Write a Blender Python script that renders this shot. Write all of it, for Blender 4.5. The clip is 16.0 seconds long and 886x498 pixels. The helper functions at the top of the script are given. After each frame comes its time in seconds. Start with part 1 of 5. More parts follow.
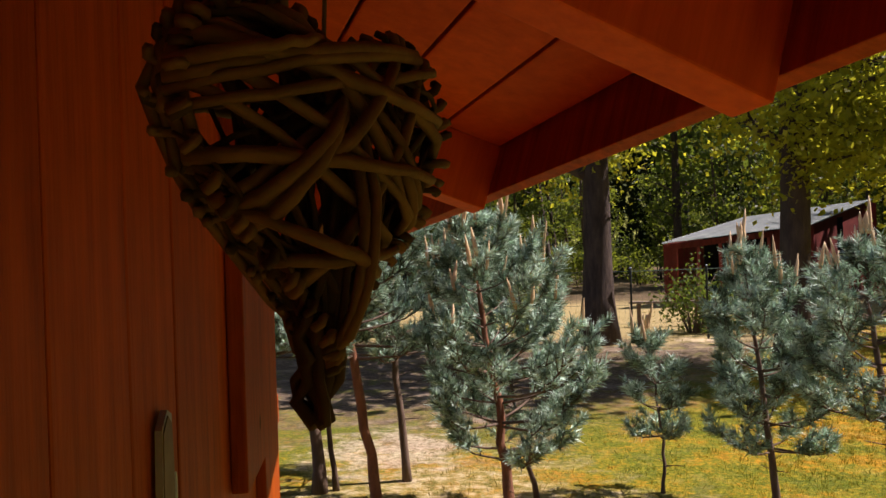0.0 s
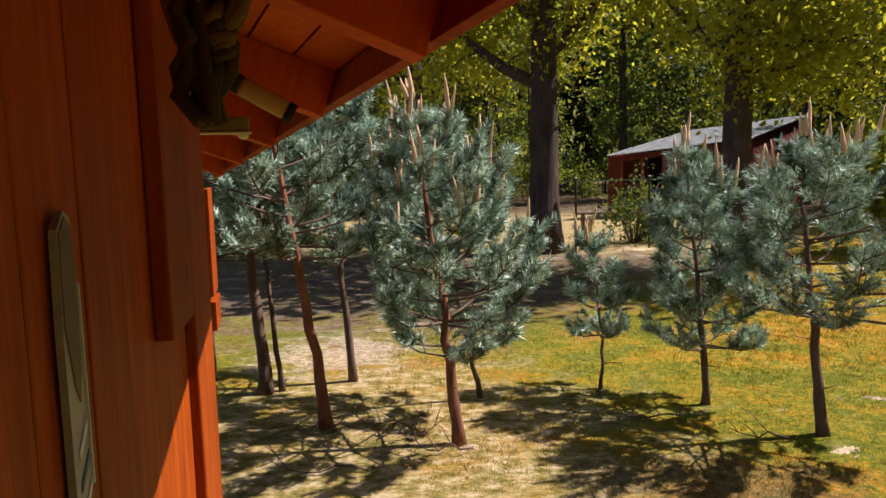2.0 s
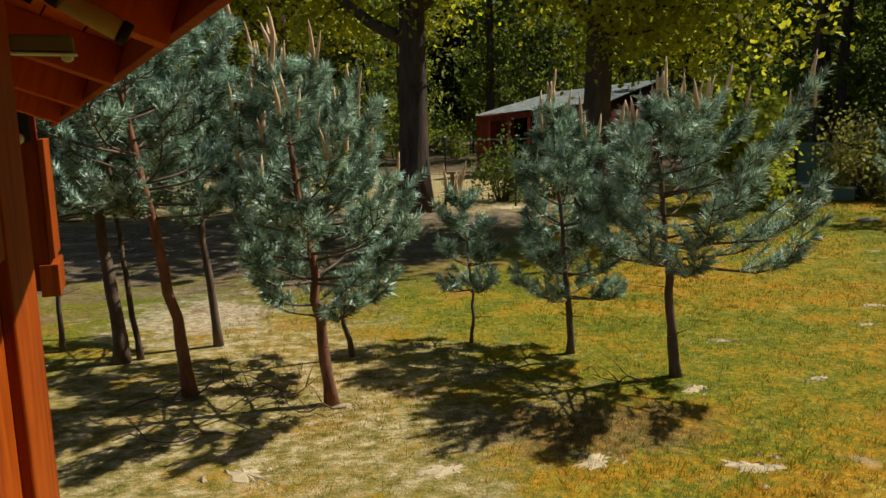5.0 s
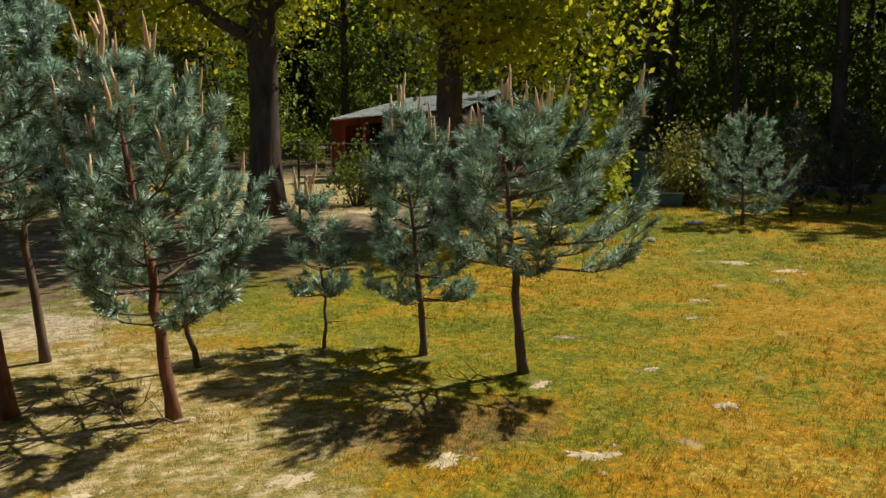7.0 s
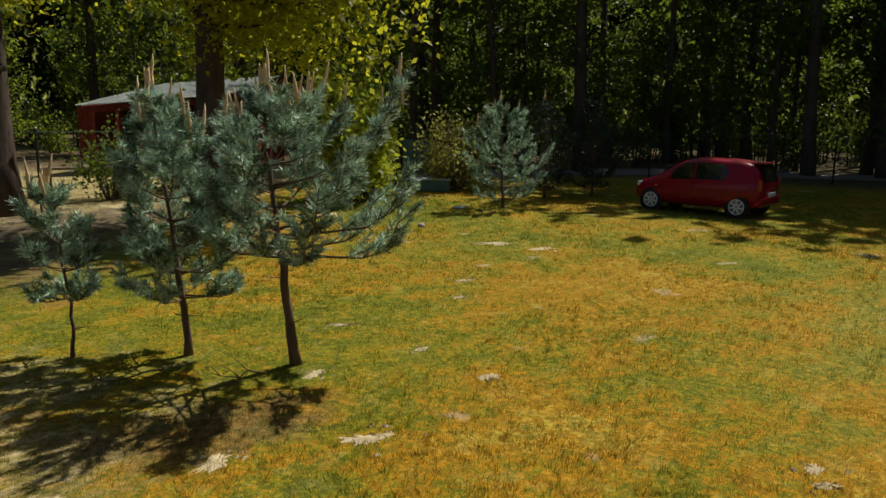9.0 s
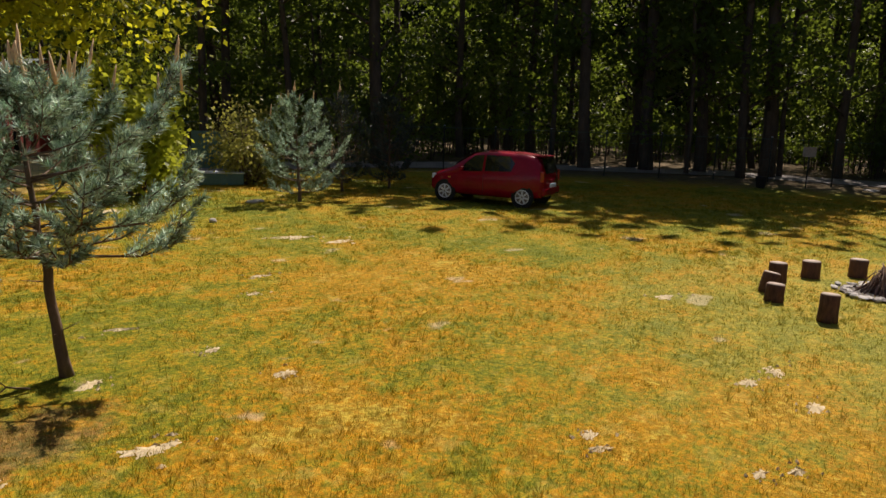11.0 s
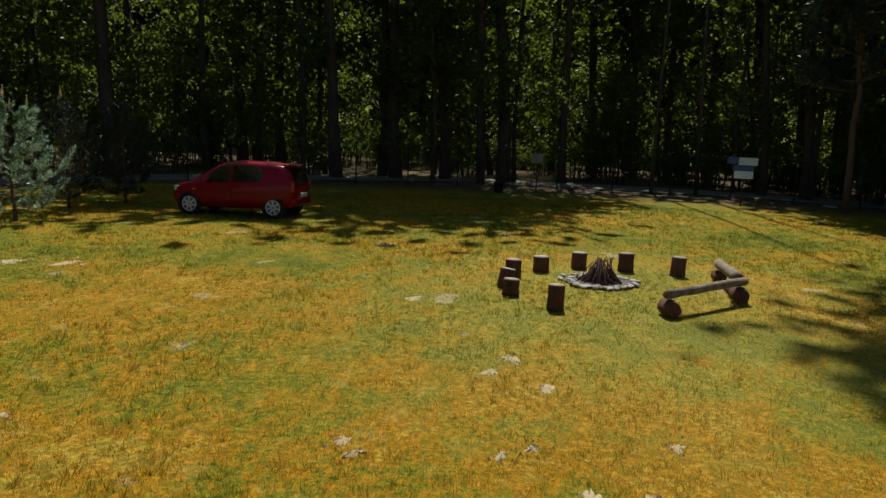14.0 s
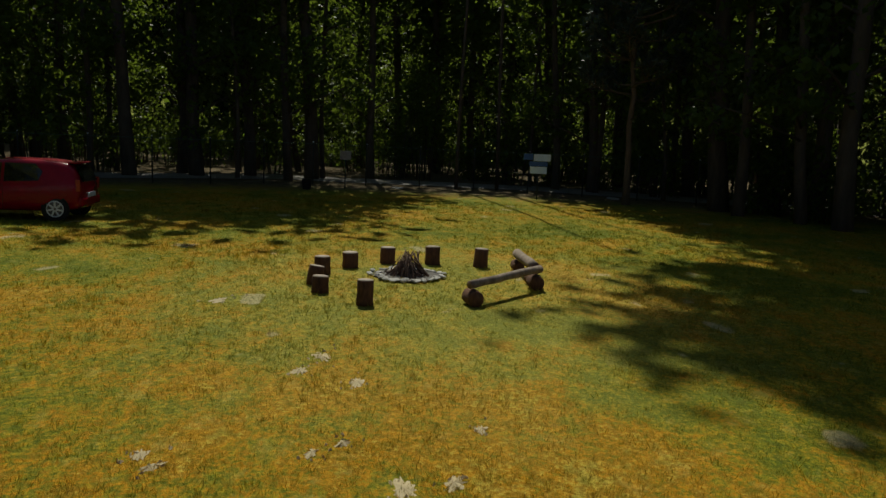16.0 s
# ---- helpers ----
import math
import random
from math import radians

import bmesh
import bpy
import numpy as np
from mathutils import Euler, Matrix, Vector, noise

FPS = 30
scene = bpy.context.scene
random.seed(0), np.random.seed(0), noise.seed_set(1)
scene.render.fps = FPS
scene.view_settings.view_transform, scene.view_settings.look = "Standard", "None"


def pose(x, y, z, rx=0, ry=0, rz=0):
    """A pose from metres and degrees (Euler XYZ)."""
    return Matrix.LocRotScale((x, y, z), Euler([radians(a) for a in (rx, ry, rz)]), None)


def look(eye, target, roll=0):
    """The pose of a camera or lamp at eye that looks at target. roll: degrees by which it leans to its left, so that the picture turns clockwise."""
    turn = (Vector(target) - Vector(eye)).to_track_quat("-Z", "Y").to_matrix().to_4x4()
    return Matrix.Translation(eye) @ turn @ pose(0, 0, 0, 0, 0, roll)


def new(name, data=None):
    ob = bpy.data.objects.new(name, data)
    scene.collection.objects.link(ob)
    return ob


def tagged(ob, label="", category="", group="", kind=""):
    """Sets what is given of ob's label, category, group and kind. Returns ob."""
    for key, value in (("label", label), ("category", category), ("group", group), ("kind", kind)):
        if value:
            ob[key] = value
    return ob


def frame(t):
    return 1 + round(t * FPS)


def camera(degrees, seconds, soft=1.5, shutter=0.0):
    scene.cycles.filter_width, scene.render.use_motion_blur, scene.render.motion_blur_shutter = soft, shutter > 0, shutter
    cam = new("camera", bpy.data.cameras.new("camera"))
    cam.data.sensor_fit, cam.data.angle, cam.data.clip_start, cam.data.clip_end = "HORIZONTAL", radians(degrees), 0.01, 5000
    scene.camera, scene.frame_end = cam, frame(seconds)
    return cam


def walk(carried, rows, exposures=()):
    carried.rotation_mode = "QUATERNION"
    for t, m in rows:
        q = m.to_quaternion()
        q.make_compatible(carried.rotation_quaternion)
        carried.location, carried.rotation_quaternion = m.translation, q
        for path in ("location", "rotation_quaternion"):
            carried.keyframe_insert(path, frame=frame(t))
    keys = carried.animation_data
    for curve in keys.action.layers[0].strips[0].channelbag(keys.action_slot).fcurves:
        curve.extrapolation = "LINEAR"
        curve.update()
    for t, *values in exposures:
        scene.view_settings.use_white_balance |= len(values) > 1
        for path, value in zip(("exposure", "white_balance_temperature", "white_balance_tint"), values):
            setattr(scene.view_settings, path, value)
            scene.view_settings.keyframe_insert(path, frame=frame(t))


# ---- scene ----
cam = camera(62.4, 16.0)
PATH = [
    (0, (0.677, -0.563, 2.729), (0.427, 1.421, 2.724), -1.8),
    (0.5, (0.679, -0.552, 2.715), (0.465, 1.436, 2.675), -1.4),
    (1, (0.679, -0.535, 2.689), (0.512, 1.455, 2.583), -0.9),
    (1.5, (0.675, -0.527, 2.653), (0.534, 1.461, 2.488), -0.7),
    (2, (0.683, -0.498, 2.596), (0.571, 1.484, 2.353), -1.3),
    (2.5, (0.714, -0.465, 2.555), (0.625, 1.509, 2.249), -1.8),
    (3, (0.739, -0.403, 2.517), (0.684, 1.572, 2.21), -2.4),
    (3.2, (0.76, -0.412, 2.541), (0.729, 1.56, 2.211), -1.9),
    (5.3, (0.685, -0.364, 2.52), (0.992, 1.581, 2.167), -0.5),
    (5.5, (0.717, -0.341, 2.505), (1.077, 1.596, 2.16), -0.3),
    (6, (0.727, -0.356, 2.506), (1.192, 1.56, 2.171), -0.0),
    (6.5, (0.746, -0.366, 2.506), (1.276, 1.532, 2.164), 0.1),
    (7, (0.758, -0.375, 2.504), (1.372, 1.498, 2.165), 0.6),
    (7.5, (0.767, -0.385, 2.501), (1.491, 1.447, 2.155), 0.8),
    (8, (0.8, -0.386, 2.493), (1.695, 1.368, 2.144), 1.1),
    (8.5, (0.824, -0.378, 2.488), (1.859, 1.298, 2.139), 1.4),
    (9, (0.865, -0.393, 2.485), (2.012, 1.206, 2.126), 1.1),
    (9.5, (0.894, -0.407, 2.484), (2.135, 1.119, 2.119), 1.2),
    (10, (0.936, -0.398, 2.464), (2.309, 1.012, 2.106), 1.7),
    (10.2, (0.94, -0.405, 2.47), (2.356, 0.962, 2.114), 1.9),
    (12.3, (1.046, -0.422, 2.432), (2.73, 0.588, 2.055), 2.8),
    (12.5, (1.059, -0.43, 2.431), (2.771, 0.533, 2.057), 3.1),
    (13, (1.074, -0.453, 2.426), (2.849, 0.4, 2.076), 2.8),
    (13.5, (1.08, -0.47, 2.426), (2.896, 0.298, 2.095), 2.6),
    (14, (1.072, -0.502, 2.424), (2.931, 0.167, 2.115), 2.2),
    (14.5, (1.066, -0.519, 2.419), (2.969, 0.02, 2.124), 2.1),
    (15, (1.1, -0.539, 2.398), (3.04, -0.171, 2.077), 2.0),
    (15.5, (1.094, -0.555, 2.396), (3.053, -0.296, 2.082), 2.1),
    (16, (1.058, -0.574, 2.421), (3.028, -0.401, 2.124), 2.6),
]
EXPOSURE = [(0.0, 1.08, 6350, 33), (3.0, 1.04, 6200, 28), (5.5, 0.47, 6500, 12), (7.0, 0.62, 6500, 14), (9.0, 0.36, 6500, 10), (10.0, 0.6, 6900, 22), (12.5, 0.83, 6700, 18), (14.0, 0.33, 6500, 8), (16.0, -0.12, 6500, 2)]
walk(cam, [(t, look(eye, target, roll)) for t, eye, target, roll in PATH], EXPOSURE)

# ---- light and exposure ----
SUN_EL = radians(51)
SUN_TO = Vector((0.9627 * math.cos(SUN_EL), 0.2706 * math.cos(SUN_EL), math.sin(SUN_EL)))
world = bpy.data.worlds.new("sky")
scene.world = world
world.use_nodes = True
sky = world.node_tree.nodes.new("ShaderNodeTexSky")
sky.sky_type = "NISHITA"
sky.sun_disc = False
sky.sun_elevation = SUN_EL
sky.sun_rotation = math.atan2(SUN_TO.x, SUN_TO.y)
world.node_tree.nodes["Background"].inputs["Strength"].default_value = 0.05
world.node_tree.links.new(sky.outputs["Color"], world.node_tree.nodes["Background"].inputs["Color"])
sun_data = bpy.data.lights.new("sun", "SUN")
sun_data.energy = 4.2
sun_data.angle = radians(0.55)
sun_data.color = (1.0, 0.93, 0.80)
sun = new("sun", sun_data)
sun.matrix_world = look((20, 12, 30), Vector((20, 12, 30)) - SUN_TO)

# ---- materials ----


class Nodes:
    """A small builder for node materials."""

    def __init__(self, name):
        self.mat = bpy.data.materials.new(name)
        self.mat.use_nodes = True
        self.tree = self.mat.node_tree
        self.bsdf = self.tree.nodes["Principled BSDF"]

    def add(self, kind, **inputs):
        n = self.tree.nodes.new(kind)
        for key, value in inputs.items():
            key = key.replace("_", " ")
            if isinstance(value, bpy.types.NodeSocket):
                self.tree.links.new(value, n.inputs[key])
            else:
                n.inputs[key].default_value = value
        return n

    def link(self, a, b):
        self.tree.links.new(a, b)

    def place(self, sx=1.0, sy=1.0, sz=1.0, local=False):
        if local:
            src = self.add("ShaderNodeTexCoord").outputs["Object"]
        else:
            src = self.add("ShaderNodeNewGeometry").outputs["Position"]
        return self.add("ShaderNodeMapping", Vector=src, Scale=(sx, sy, sz)).outputs["Vector"]

    def noise(self, scale, detail=4.0, rough=0.6, vector=None):
        kw = {"Scale": scale, "Detail": detail, "Roughness": rough}
        if vector is not None:
            kw["Vector"] = vector
        return self.add("ShaderNodeTexNoise", **kw).outputs["Fac"]

    def ramp(self, fac, *stops):
        n = self.add("ShaderNodeValToRGB", Fac=fac)
        while len(n.color_ramp.elements) < len(stops):
            n.color_ramp.elements.new(0.5)
        for e, (p, c) in zip(n.color_ramp.elements, stops):
            e.position = p
            e.color = (*c, 1.0) if len(c) == 3 else c
        return n.outputs["Color"]

    def mix(self, fac, a, b, blend="MIX"):
        n = self.tree.nodes.new("ShaderNodeMix")
        n.data_type = "RGBA"
        n.blend_type = blend
        for sock, v in ((n.inputs["Factor"], fac), (n.inputs[6], a), (n.inputs[7], b)):
            if isinstance(v, bpy.types.NodeSocket):
                self.tree.links.new(v, sock)
            elif isinstance(v, (int, float)):
                sock.default_value = v
            else:
                sock.default_value = (*v, 1.0)
        return n.outputs[2]

    def math(self, op, a, b=0.0, clamp=False):
        n = self.tree.nodes.new("ShaderNodeMath")
        n.operation = op
        n.use_clamp = clamp
        for sock, v in ((n.inputs[0], a), (n.inputs[1], b)):
            if isinstance(v, bpy.types.NodeSocket):
                self.tree.links.new(v, sock)
            else:
                sock.default_value = v
        return n.outputs[0]

    def step(self, x, lo, hi):
        n = self.tree.nodes.new("ShaderNodeMapRange")
        n.interpolation_type = "SMOOTHSTEP"
        self.tree.links.new(x, n.inputs["Value"])
        n.inputs["From Min"].default_value = lo
        n.inputs["From Max"].default_value = hi
        return n.outputs["Result"]

    def bump(self, height, strength, distance=0.01):
        n = self.add("ShaderNodeBump", Height=height, Strength=strength, Distance=distance)
        self.tree.links.new(n.outputs["Normal"], self.bsdf.inputs["Normal"])

    def done(self, color=None, rough=0.8, metal=0.0, spec=0.3):
        if color is not None:
            if isinstance(color, bpy.types.NodeSocket):
                self.link(color, self.bsdf.inputs["Base Color"])
            else:
                self.bsdf.inputs["Base Color"].default_value = (*color, 1.0)
        self.bsdf.inputs["Roughness"].default_value = rough
        self.bsdf.inputs["Metallic"].default_value = metal
        self.bsdf.inputs["Specular IOR Level"].default_value = spec
        return self.mat


def mottled(name, dark, light, scale, rough=0.8, bump=0.3, metal=0.0, stretch=(1, 1, 1), local=True, spec=0.3, depth=0.01):
    n = Nodes(name)
    v = n.place(*stretch, local=local)
    a = n.noise(scale, 6, 0.65, v)
    b = n.noise(scale * 7, 4, 0.6, v)
    c = n.ramp(a, (0.3, dark), (0.7, light))
    c = n.mix(n.math("MULTIPLY", b, 0.5), c, tuple(x * 0.55 for x in dark))
    r = n.add("ShaderNodeObjectInfo").outputs["Random"]
    c = n.mix(n.math("MULTIPLY", r, 0.25), c, tuple(min(1, x * 1.25) for x in light))
    if bump:
        n.bump(n.math("ADD", a, n.math("MULTIPLY", b, 0.5)), bump, depth)
    return n.done(c, rough, metal, spec)


def leafy(name, dark, light, glow, translucent=0.45, scale=0.6, middle=None):
    """Leaves: diffuse with light shining through."""
    n = Nodes(name)
    isl = n.add("ShaderNodeNewGeometry").outputs["Random Per Island"]
    big = n.noise(scale, 3, 0.5, n.place())
    f = n.math("ADD", n.math("MULTIPLY", isl, 0.6), n.math("MULTIPLY", big, 0.5))
    c = n.ramp(f, (0.15, dark), (0.9, light)) if middle is None else n.ramp(f, (0.25, dark), (0.58, middle), (0.9, light))
    n.done(c, 0.55, 0.0, 0.25)
    tr = n.add("ShaderNodeBsdfTranslucent", Color=n.mix(f, tuple(x * 0.8 for x in glow), glow))
    m = n.add("ShaderNodeMixShader", Fac=translucent)
    n.link(n.bsdf.outputs[0], m.inputs[1])
    n.link(tr.outputs[0], m.inputs[2])
    n.link(m.outputs[0], n.tree.nodes["Material Output"].inputs["Surface"])
    return n.mat


def needle_leaf(name, dark, middle, light, glow):
    """Pine needles: waxy blue-green that changes from shoot to shoot, and a little from needle to needle."""
    n = Nodes(name)
    isl = n.add("ShaderNodeNewGeometry").outputs["Random Per Island"]
    shoot = n.noise(5.5, 2, 0.5, n.place())
    f = n.math("ADD", n.math("MULTIPLY", isl, 0.5), n.math("MULTIPLY", n.step(shoot, 0.36, 0.64), 0.5))
    c = n.ramp(f, (0.10, dark), (0.45, middle), (0.92, light))
    n.done(c, 0.5, 0.0, 0.25)
    tr = n.add("ShaderNodeBsdfTranslucent", Color=n.mix(f, tuple(x * 0.6 for x in glow), glow))
    m = n.add("ShaderNodeMixShader", Fac=0.12)
    n.link(n.bsdf.outputs[0], m.inputs[1])
    n.link(tr.outputs[0], m.inputs[2])
    n.link(m.outputs[0], n.tree.nodes["Material Output"].inputs["Surface"])
    return n.mat


def lawn_color(n):
    """Colour of the turf: moss and dry grass, green grass, sand, litter under the trees."""
    pos = n.place()
    xyz = n.add("ShaderNodeSeparateXYZ", Vector=pos)
    x, y = xyz.outputs["X"], xyz.outputs["Y"]
    big = n.noise(0.22, 5, 0.55, pos)
    mid = n.noise(1.1, 5, 0.6, n.place(1.0, 1.3, 1))
    fine = n.noise(11.0, 6, 0.8, pos)
    hair = n.noise(60.0, 3, 0.7, pos)
    blend = n.math("ADD", n.math("MULTIPLY", big, 0.55), n.math("MULTIPLY", mid, 0.45))
    blend = n.math("ADD", n.math("MULTIPLY", n.math("SUBTRACT", blend, 0.5), 2.0), 0.455)
    blend = n.math("SUBTRACT", blend, n.math("MULTIPLY", n.step(y, 5.0, 0.0), 0.035))
    # greener strip along the house and round the young pines
    gx, gy = n.math("SUBTRACT", x, 2.2), n.math("SUBTRACT", y, 5.8)
    green = n.math("SQRT", n.math("ADD", n.math("MULTIPLY", gx, gx), n.math("MULTIPLY", gy, gy)))
    blend = n.math("SUBTRACT", blend, n.math("MULTIPLY", n.step(green, 3.6, 1.4), 0.07))
    # orange moss in the middle of the lawn
    mx, my = n.math("SUBTRACT", x, 5.5), n.math("SUBTRACT", y, 3.8)
    moss = n.math("SQRT", n.math("ADD", n.math("MULTIPLY", mx, mx), n.math("MULTIPLY", my, my)))
    blend = n.math("ADD", blend, n.math("MULTIPLY", n.step(moss, 7.5, 1.5), 0.10))
    small = n.math("ADD", n.math("MULTIPLY", n.noise(7.0, 5, 0.75, n.place(1, 1, 1)), 0.55), n.math("MULTIPLY", n.noise(22.0, 3, 0.7, n.place(1, 1, 1)), 0.45))
    blend = n.math("ADD", blend, n.math("MULTIPLY", n.math("SUBTRACT", small, 0.5), 1.5))
    turf = n.ramp(blend, (0.26, (0.125, 0.175, 0.012)), (0.40, (0.255, 0.25, 0.014)), (0.51, (0.42, 0.30, 0.018)), (0.62, (0.53, 0.235, 0.006)), (0.84, (0.56, 0.43, 0.06)))
    turf = n.mix(n.step(fine, 0.42, 0.62), n.mix(0.5, turf, (0.05, 0.055, 0.006)), turf)
    turf = n.mix(n.math("MULTIPLY", n.step(hair, 0.5, 0.75), 0.45), turf, (0.58, 0.47, 0.07))
    tuft = n.noise(4.2, 5, 0.75, n.place(1, 1, 1))
    turf = n.mix(n.math("MULTIPLY", n.step(tuft, 0.50, 0.36), 0.42), turf, (0.11, 0.14, 0.010))
    straw = n.step(n.noise(2.3, 6, 0.75, n.place(1, 1, 1)), 0.54, 0.64)
    turf = n.mix(n.math("MULTIPLY", straw, 0.26), turf, (0.58, 0.46, 0.11))
    turf = n.mix(1.0, turf, (0.84, 0.84, 0.84), "MULTIPLY")
    # paler, drier turf round the fireplace
    qx, qy = n.math("SUBTRACT", x, 12.5), n.math("MULTIPLY", n.math("SUBTRACT", y, 0.3), 1.2)
    pale = n.math("SQRT", n.math("ADD", n.math("MULTIPLY", qx, qx), n.math("MULTIPLY", qy, qy)))
    pale = n.math("ADD", pale, n.math("MULTIPLY", n.math("SUBTRACT", mid, 0.5), 6.0))
    turf = n.mix(n.math("MULTIPLY", n.step(pale, 7.0, 2.5), n.math("MULTIPLY", fine, 0.36)), turf, (0.52, 0.45, 0.13))
    sand = n.step(n.noise(0.75, 3, 0.5, n.place(1.0, 1.4, 1)), 0.665, 0.71)
    turf = n.mix(n.math("MULTIPLY", n.math("MULTIPLY", sand, fine), 0.8), turf, (0.52, 0.44, 0.31))
    # worn straw and needles round the young pines
    dx, dy = n.math("ADD", x, 0.5), n.math("SUBTRACT", y, 6.0)
    near = n.math("SQRT", n.math("ADD", n.math("MULTIPLY", dx, dx), n.math("MULTIPLY", dy, dy)))
    near = n.math("ADD", near, n.math("MULTIPLY", n.math("SUBTRACT", mid, 0.5), 8.0))
    worn = n.ramp(n.noise(4.6, 7, 0.8, n.place(1, 1.4, 1)), (0.40, (0.10, 0.095, 0.025)), (0.5, (0.34, 0.26, 0.10)), (0.60, (0.64, 0.53, 0.33)))
    turf = n.mix(n.math("MULTIPLY", n.step(near, 3.4, 1.4), 0.7), turf, worn)
    # brown soil where the pines' shadow falls, its dark colour deepening that shadow
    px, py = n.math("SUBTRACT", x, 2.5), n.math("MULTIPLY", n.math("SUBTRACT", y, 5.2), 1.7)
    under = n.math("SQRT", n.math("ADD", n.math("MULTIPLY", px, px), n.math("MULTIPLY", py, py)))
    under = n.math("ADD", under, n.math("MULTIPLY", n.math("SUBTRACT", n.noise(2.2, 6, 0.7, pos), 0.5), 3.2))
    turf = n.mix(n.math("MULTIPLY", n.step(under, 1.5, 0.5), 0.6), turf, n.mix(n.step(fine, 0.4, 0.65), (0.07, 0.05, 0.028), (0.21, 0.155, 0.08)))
    # bare soil and litter behind the young pines
    f = n.math("SUBTRACT", n.math("SUBTRACT", y, 5.0), n.math("MULTIPLY", n.math("MAXIMUM", n.math("SUBTRACT", x, 2.0), -1.0), 1.375))
    f = n.math("ADD", f, n.math("MULTIPLY", n.math("SUBTRACT", mid, 0.5), 9.0))
    soil = n.ramp(n.noise(0.9, 6, 0.7, n.place(1, 1.6, 1)), (0.36, (0.05, 0.04, 0.024)), (0.54, (0.105, 0.08, 0.055)), (0.70, (0.36, 0.29, 0.21)))
    soil = n.mix(n.math("MULTIPLY", n.step(n.noise(7.0, 6, 0.8, n.place(1, 1.6, 1)), 0.46, 0.6), 0.7), soil, (0.26, 0.20, 0.13))
    soil = n.mix(n.math("MULTIPLY", n.step(n.noise(1.7, 5, 0.7, pos), 0.52, 0.62), 0.6), soil, (0.15, 0.16, 0.03))
    # bare sand between the stems, dry straw beyond the oaks
    sx, sy = n.math("ADD", x, 1.3), n.math("SUBTRACT", y, 9.2)
    bare = n.math("SQRT", n.math("ADD", n.math("MULTIPLY", sx, sx), n.math("MULTIPLY", sy, sy)))
    bare = n.math("ADD", bare, n.math("MULTIPLY", n.math("SUBTRACT", n.noise(1.6, 6, 0.7, n.place(1, 2, 1)), 0.5), 5.0))
    dry = n.step(n.math("ADD", y, n.math("MULTIPLY", n.math("SUBTRACT", mid, 0.5), 9.0)), 18.5, 21.0)
    soil = n.mix(n.math("MULTIPLY", dry, 0.75), soil, n.mix(fine, (0.20, 0.17, 0.06), (0.58, 0.47, 0.22)))
    c = n.mix(n.step(f, 4.5, 9.0), turf, soil)
    c = n.mix(n.math("MULTIPLY", n.step(bare, 1.4, 0.4), 0.6), c, n.mix(n.step(fine, 0.35, 0.65), (0.26, 0.20, 0.13), (0.70, 0.61, 0.46)))
    # forest floor
    d = n.math("SQRT", n.math("ADD", n.math("MULTIPLY", x, x), n.math("MULTIPLY", y, y)))
    d = n.math("ADD", d, n.math("MULTIPLY", n.math("SUBTRACT", mid, 0.5), 7.0))
    litter = n.ramp(n.noise(2.0, 5, 0.7, pos), (0.3, (0.05, 0.045, 0.02)), (0.7, (0.17, 0.12, 0.07)))
    c = n.mix(n.step(d, 31.0, 36.0), c, litter)
    return c, fine, hair


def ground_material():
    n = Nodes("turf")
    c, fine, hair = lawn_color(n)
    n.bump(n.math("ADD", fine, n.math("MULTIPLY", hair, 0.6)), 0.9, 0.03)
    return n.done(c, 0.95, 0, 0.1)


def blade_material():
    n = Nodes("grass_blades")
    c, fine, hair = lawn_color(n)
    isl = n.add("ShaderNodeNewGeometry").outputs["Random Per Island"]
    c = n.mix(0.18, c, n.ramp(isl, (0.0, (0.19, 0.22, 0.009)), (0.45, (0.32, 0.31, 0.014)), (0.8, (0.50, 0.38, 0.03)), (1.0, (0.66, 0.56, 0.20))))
    n.done(c, 0.8, 0, 0.1)
    tr = n.add("ShaderNodeBsdfTranslucent", Color=c)
    m = n.add("ShaderNodeMixShader", Fac=0.45)
    n.link(n.bsdf.outputs[0], m.inputs[1])
    n.link(tr.outputs[0], m.inputs[2])
    n.link(m.outputs[0], n.tree.nodes["Material Output"].inputs["Surface"])
    return n.mat


def stained_wood(name, dark, light):
    """Orange-stained softwood with grain along its local z or y."""
    n = Nodes(name)
    v = n.place(14, 14, 1.1, local=True)
    grain = n.noise(2.2, 8, 0.7, v)
    fine = n.noise(9, 4, 0.7, v)
    blot = n.noise(1.3, 3, 0.5, n.place(1, 1, 1, local=True))
    r = n.add("ShaderNodeObjectInfo").outputs["Random"]
    c = n.ramp(n.math("ADD", n.math("MULTIPLY", grain, 0.7), n.math("MULTIPLY", blot, 0.3)), (0.34, dark), (0.64, light))
    c = n.mix(n.math("MULTIPLY", r, 0.3), c, tuple(x * 0.6 for x in dark))
    n.bump(n.math("ADD", grain, fine), 0.25, 0.003)
    return n.done(c, 0.55, 0, 0.15)


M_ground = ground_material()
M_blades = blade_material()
M_wood = stained_wood("orange_stained_wood", (0.155, 0.020, 0.0015), (0.47, 0.092, 0.003))
M_wood_dark = stained_wood("red_brown_stained_wood", (0.18, 0.024, 0.003), (0.31, 0.049, 0.005))
# wall stain made lighter to paint the lawn's bounce onto soffit and rafters
M_soffit_lit = stained_wood("bounce_lit_soffit_wood", (0.42, 0.062, 0.004), (0.68, 0.128, 0.008))
M_wicker = mottled("dry_willow", (0.05, 0.027, 0.010), (0.16, 0.092, 0.038), 22, 0.7, 0.6, depth=0.002)
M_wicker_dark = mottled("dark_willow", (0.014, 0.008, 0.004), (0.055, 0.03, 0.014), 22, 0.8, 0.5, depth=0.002)
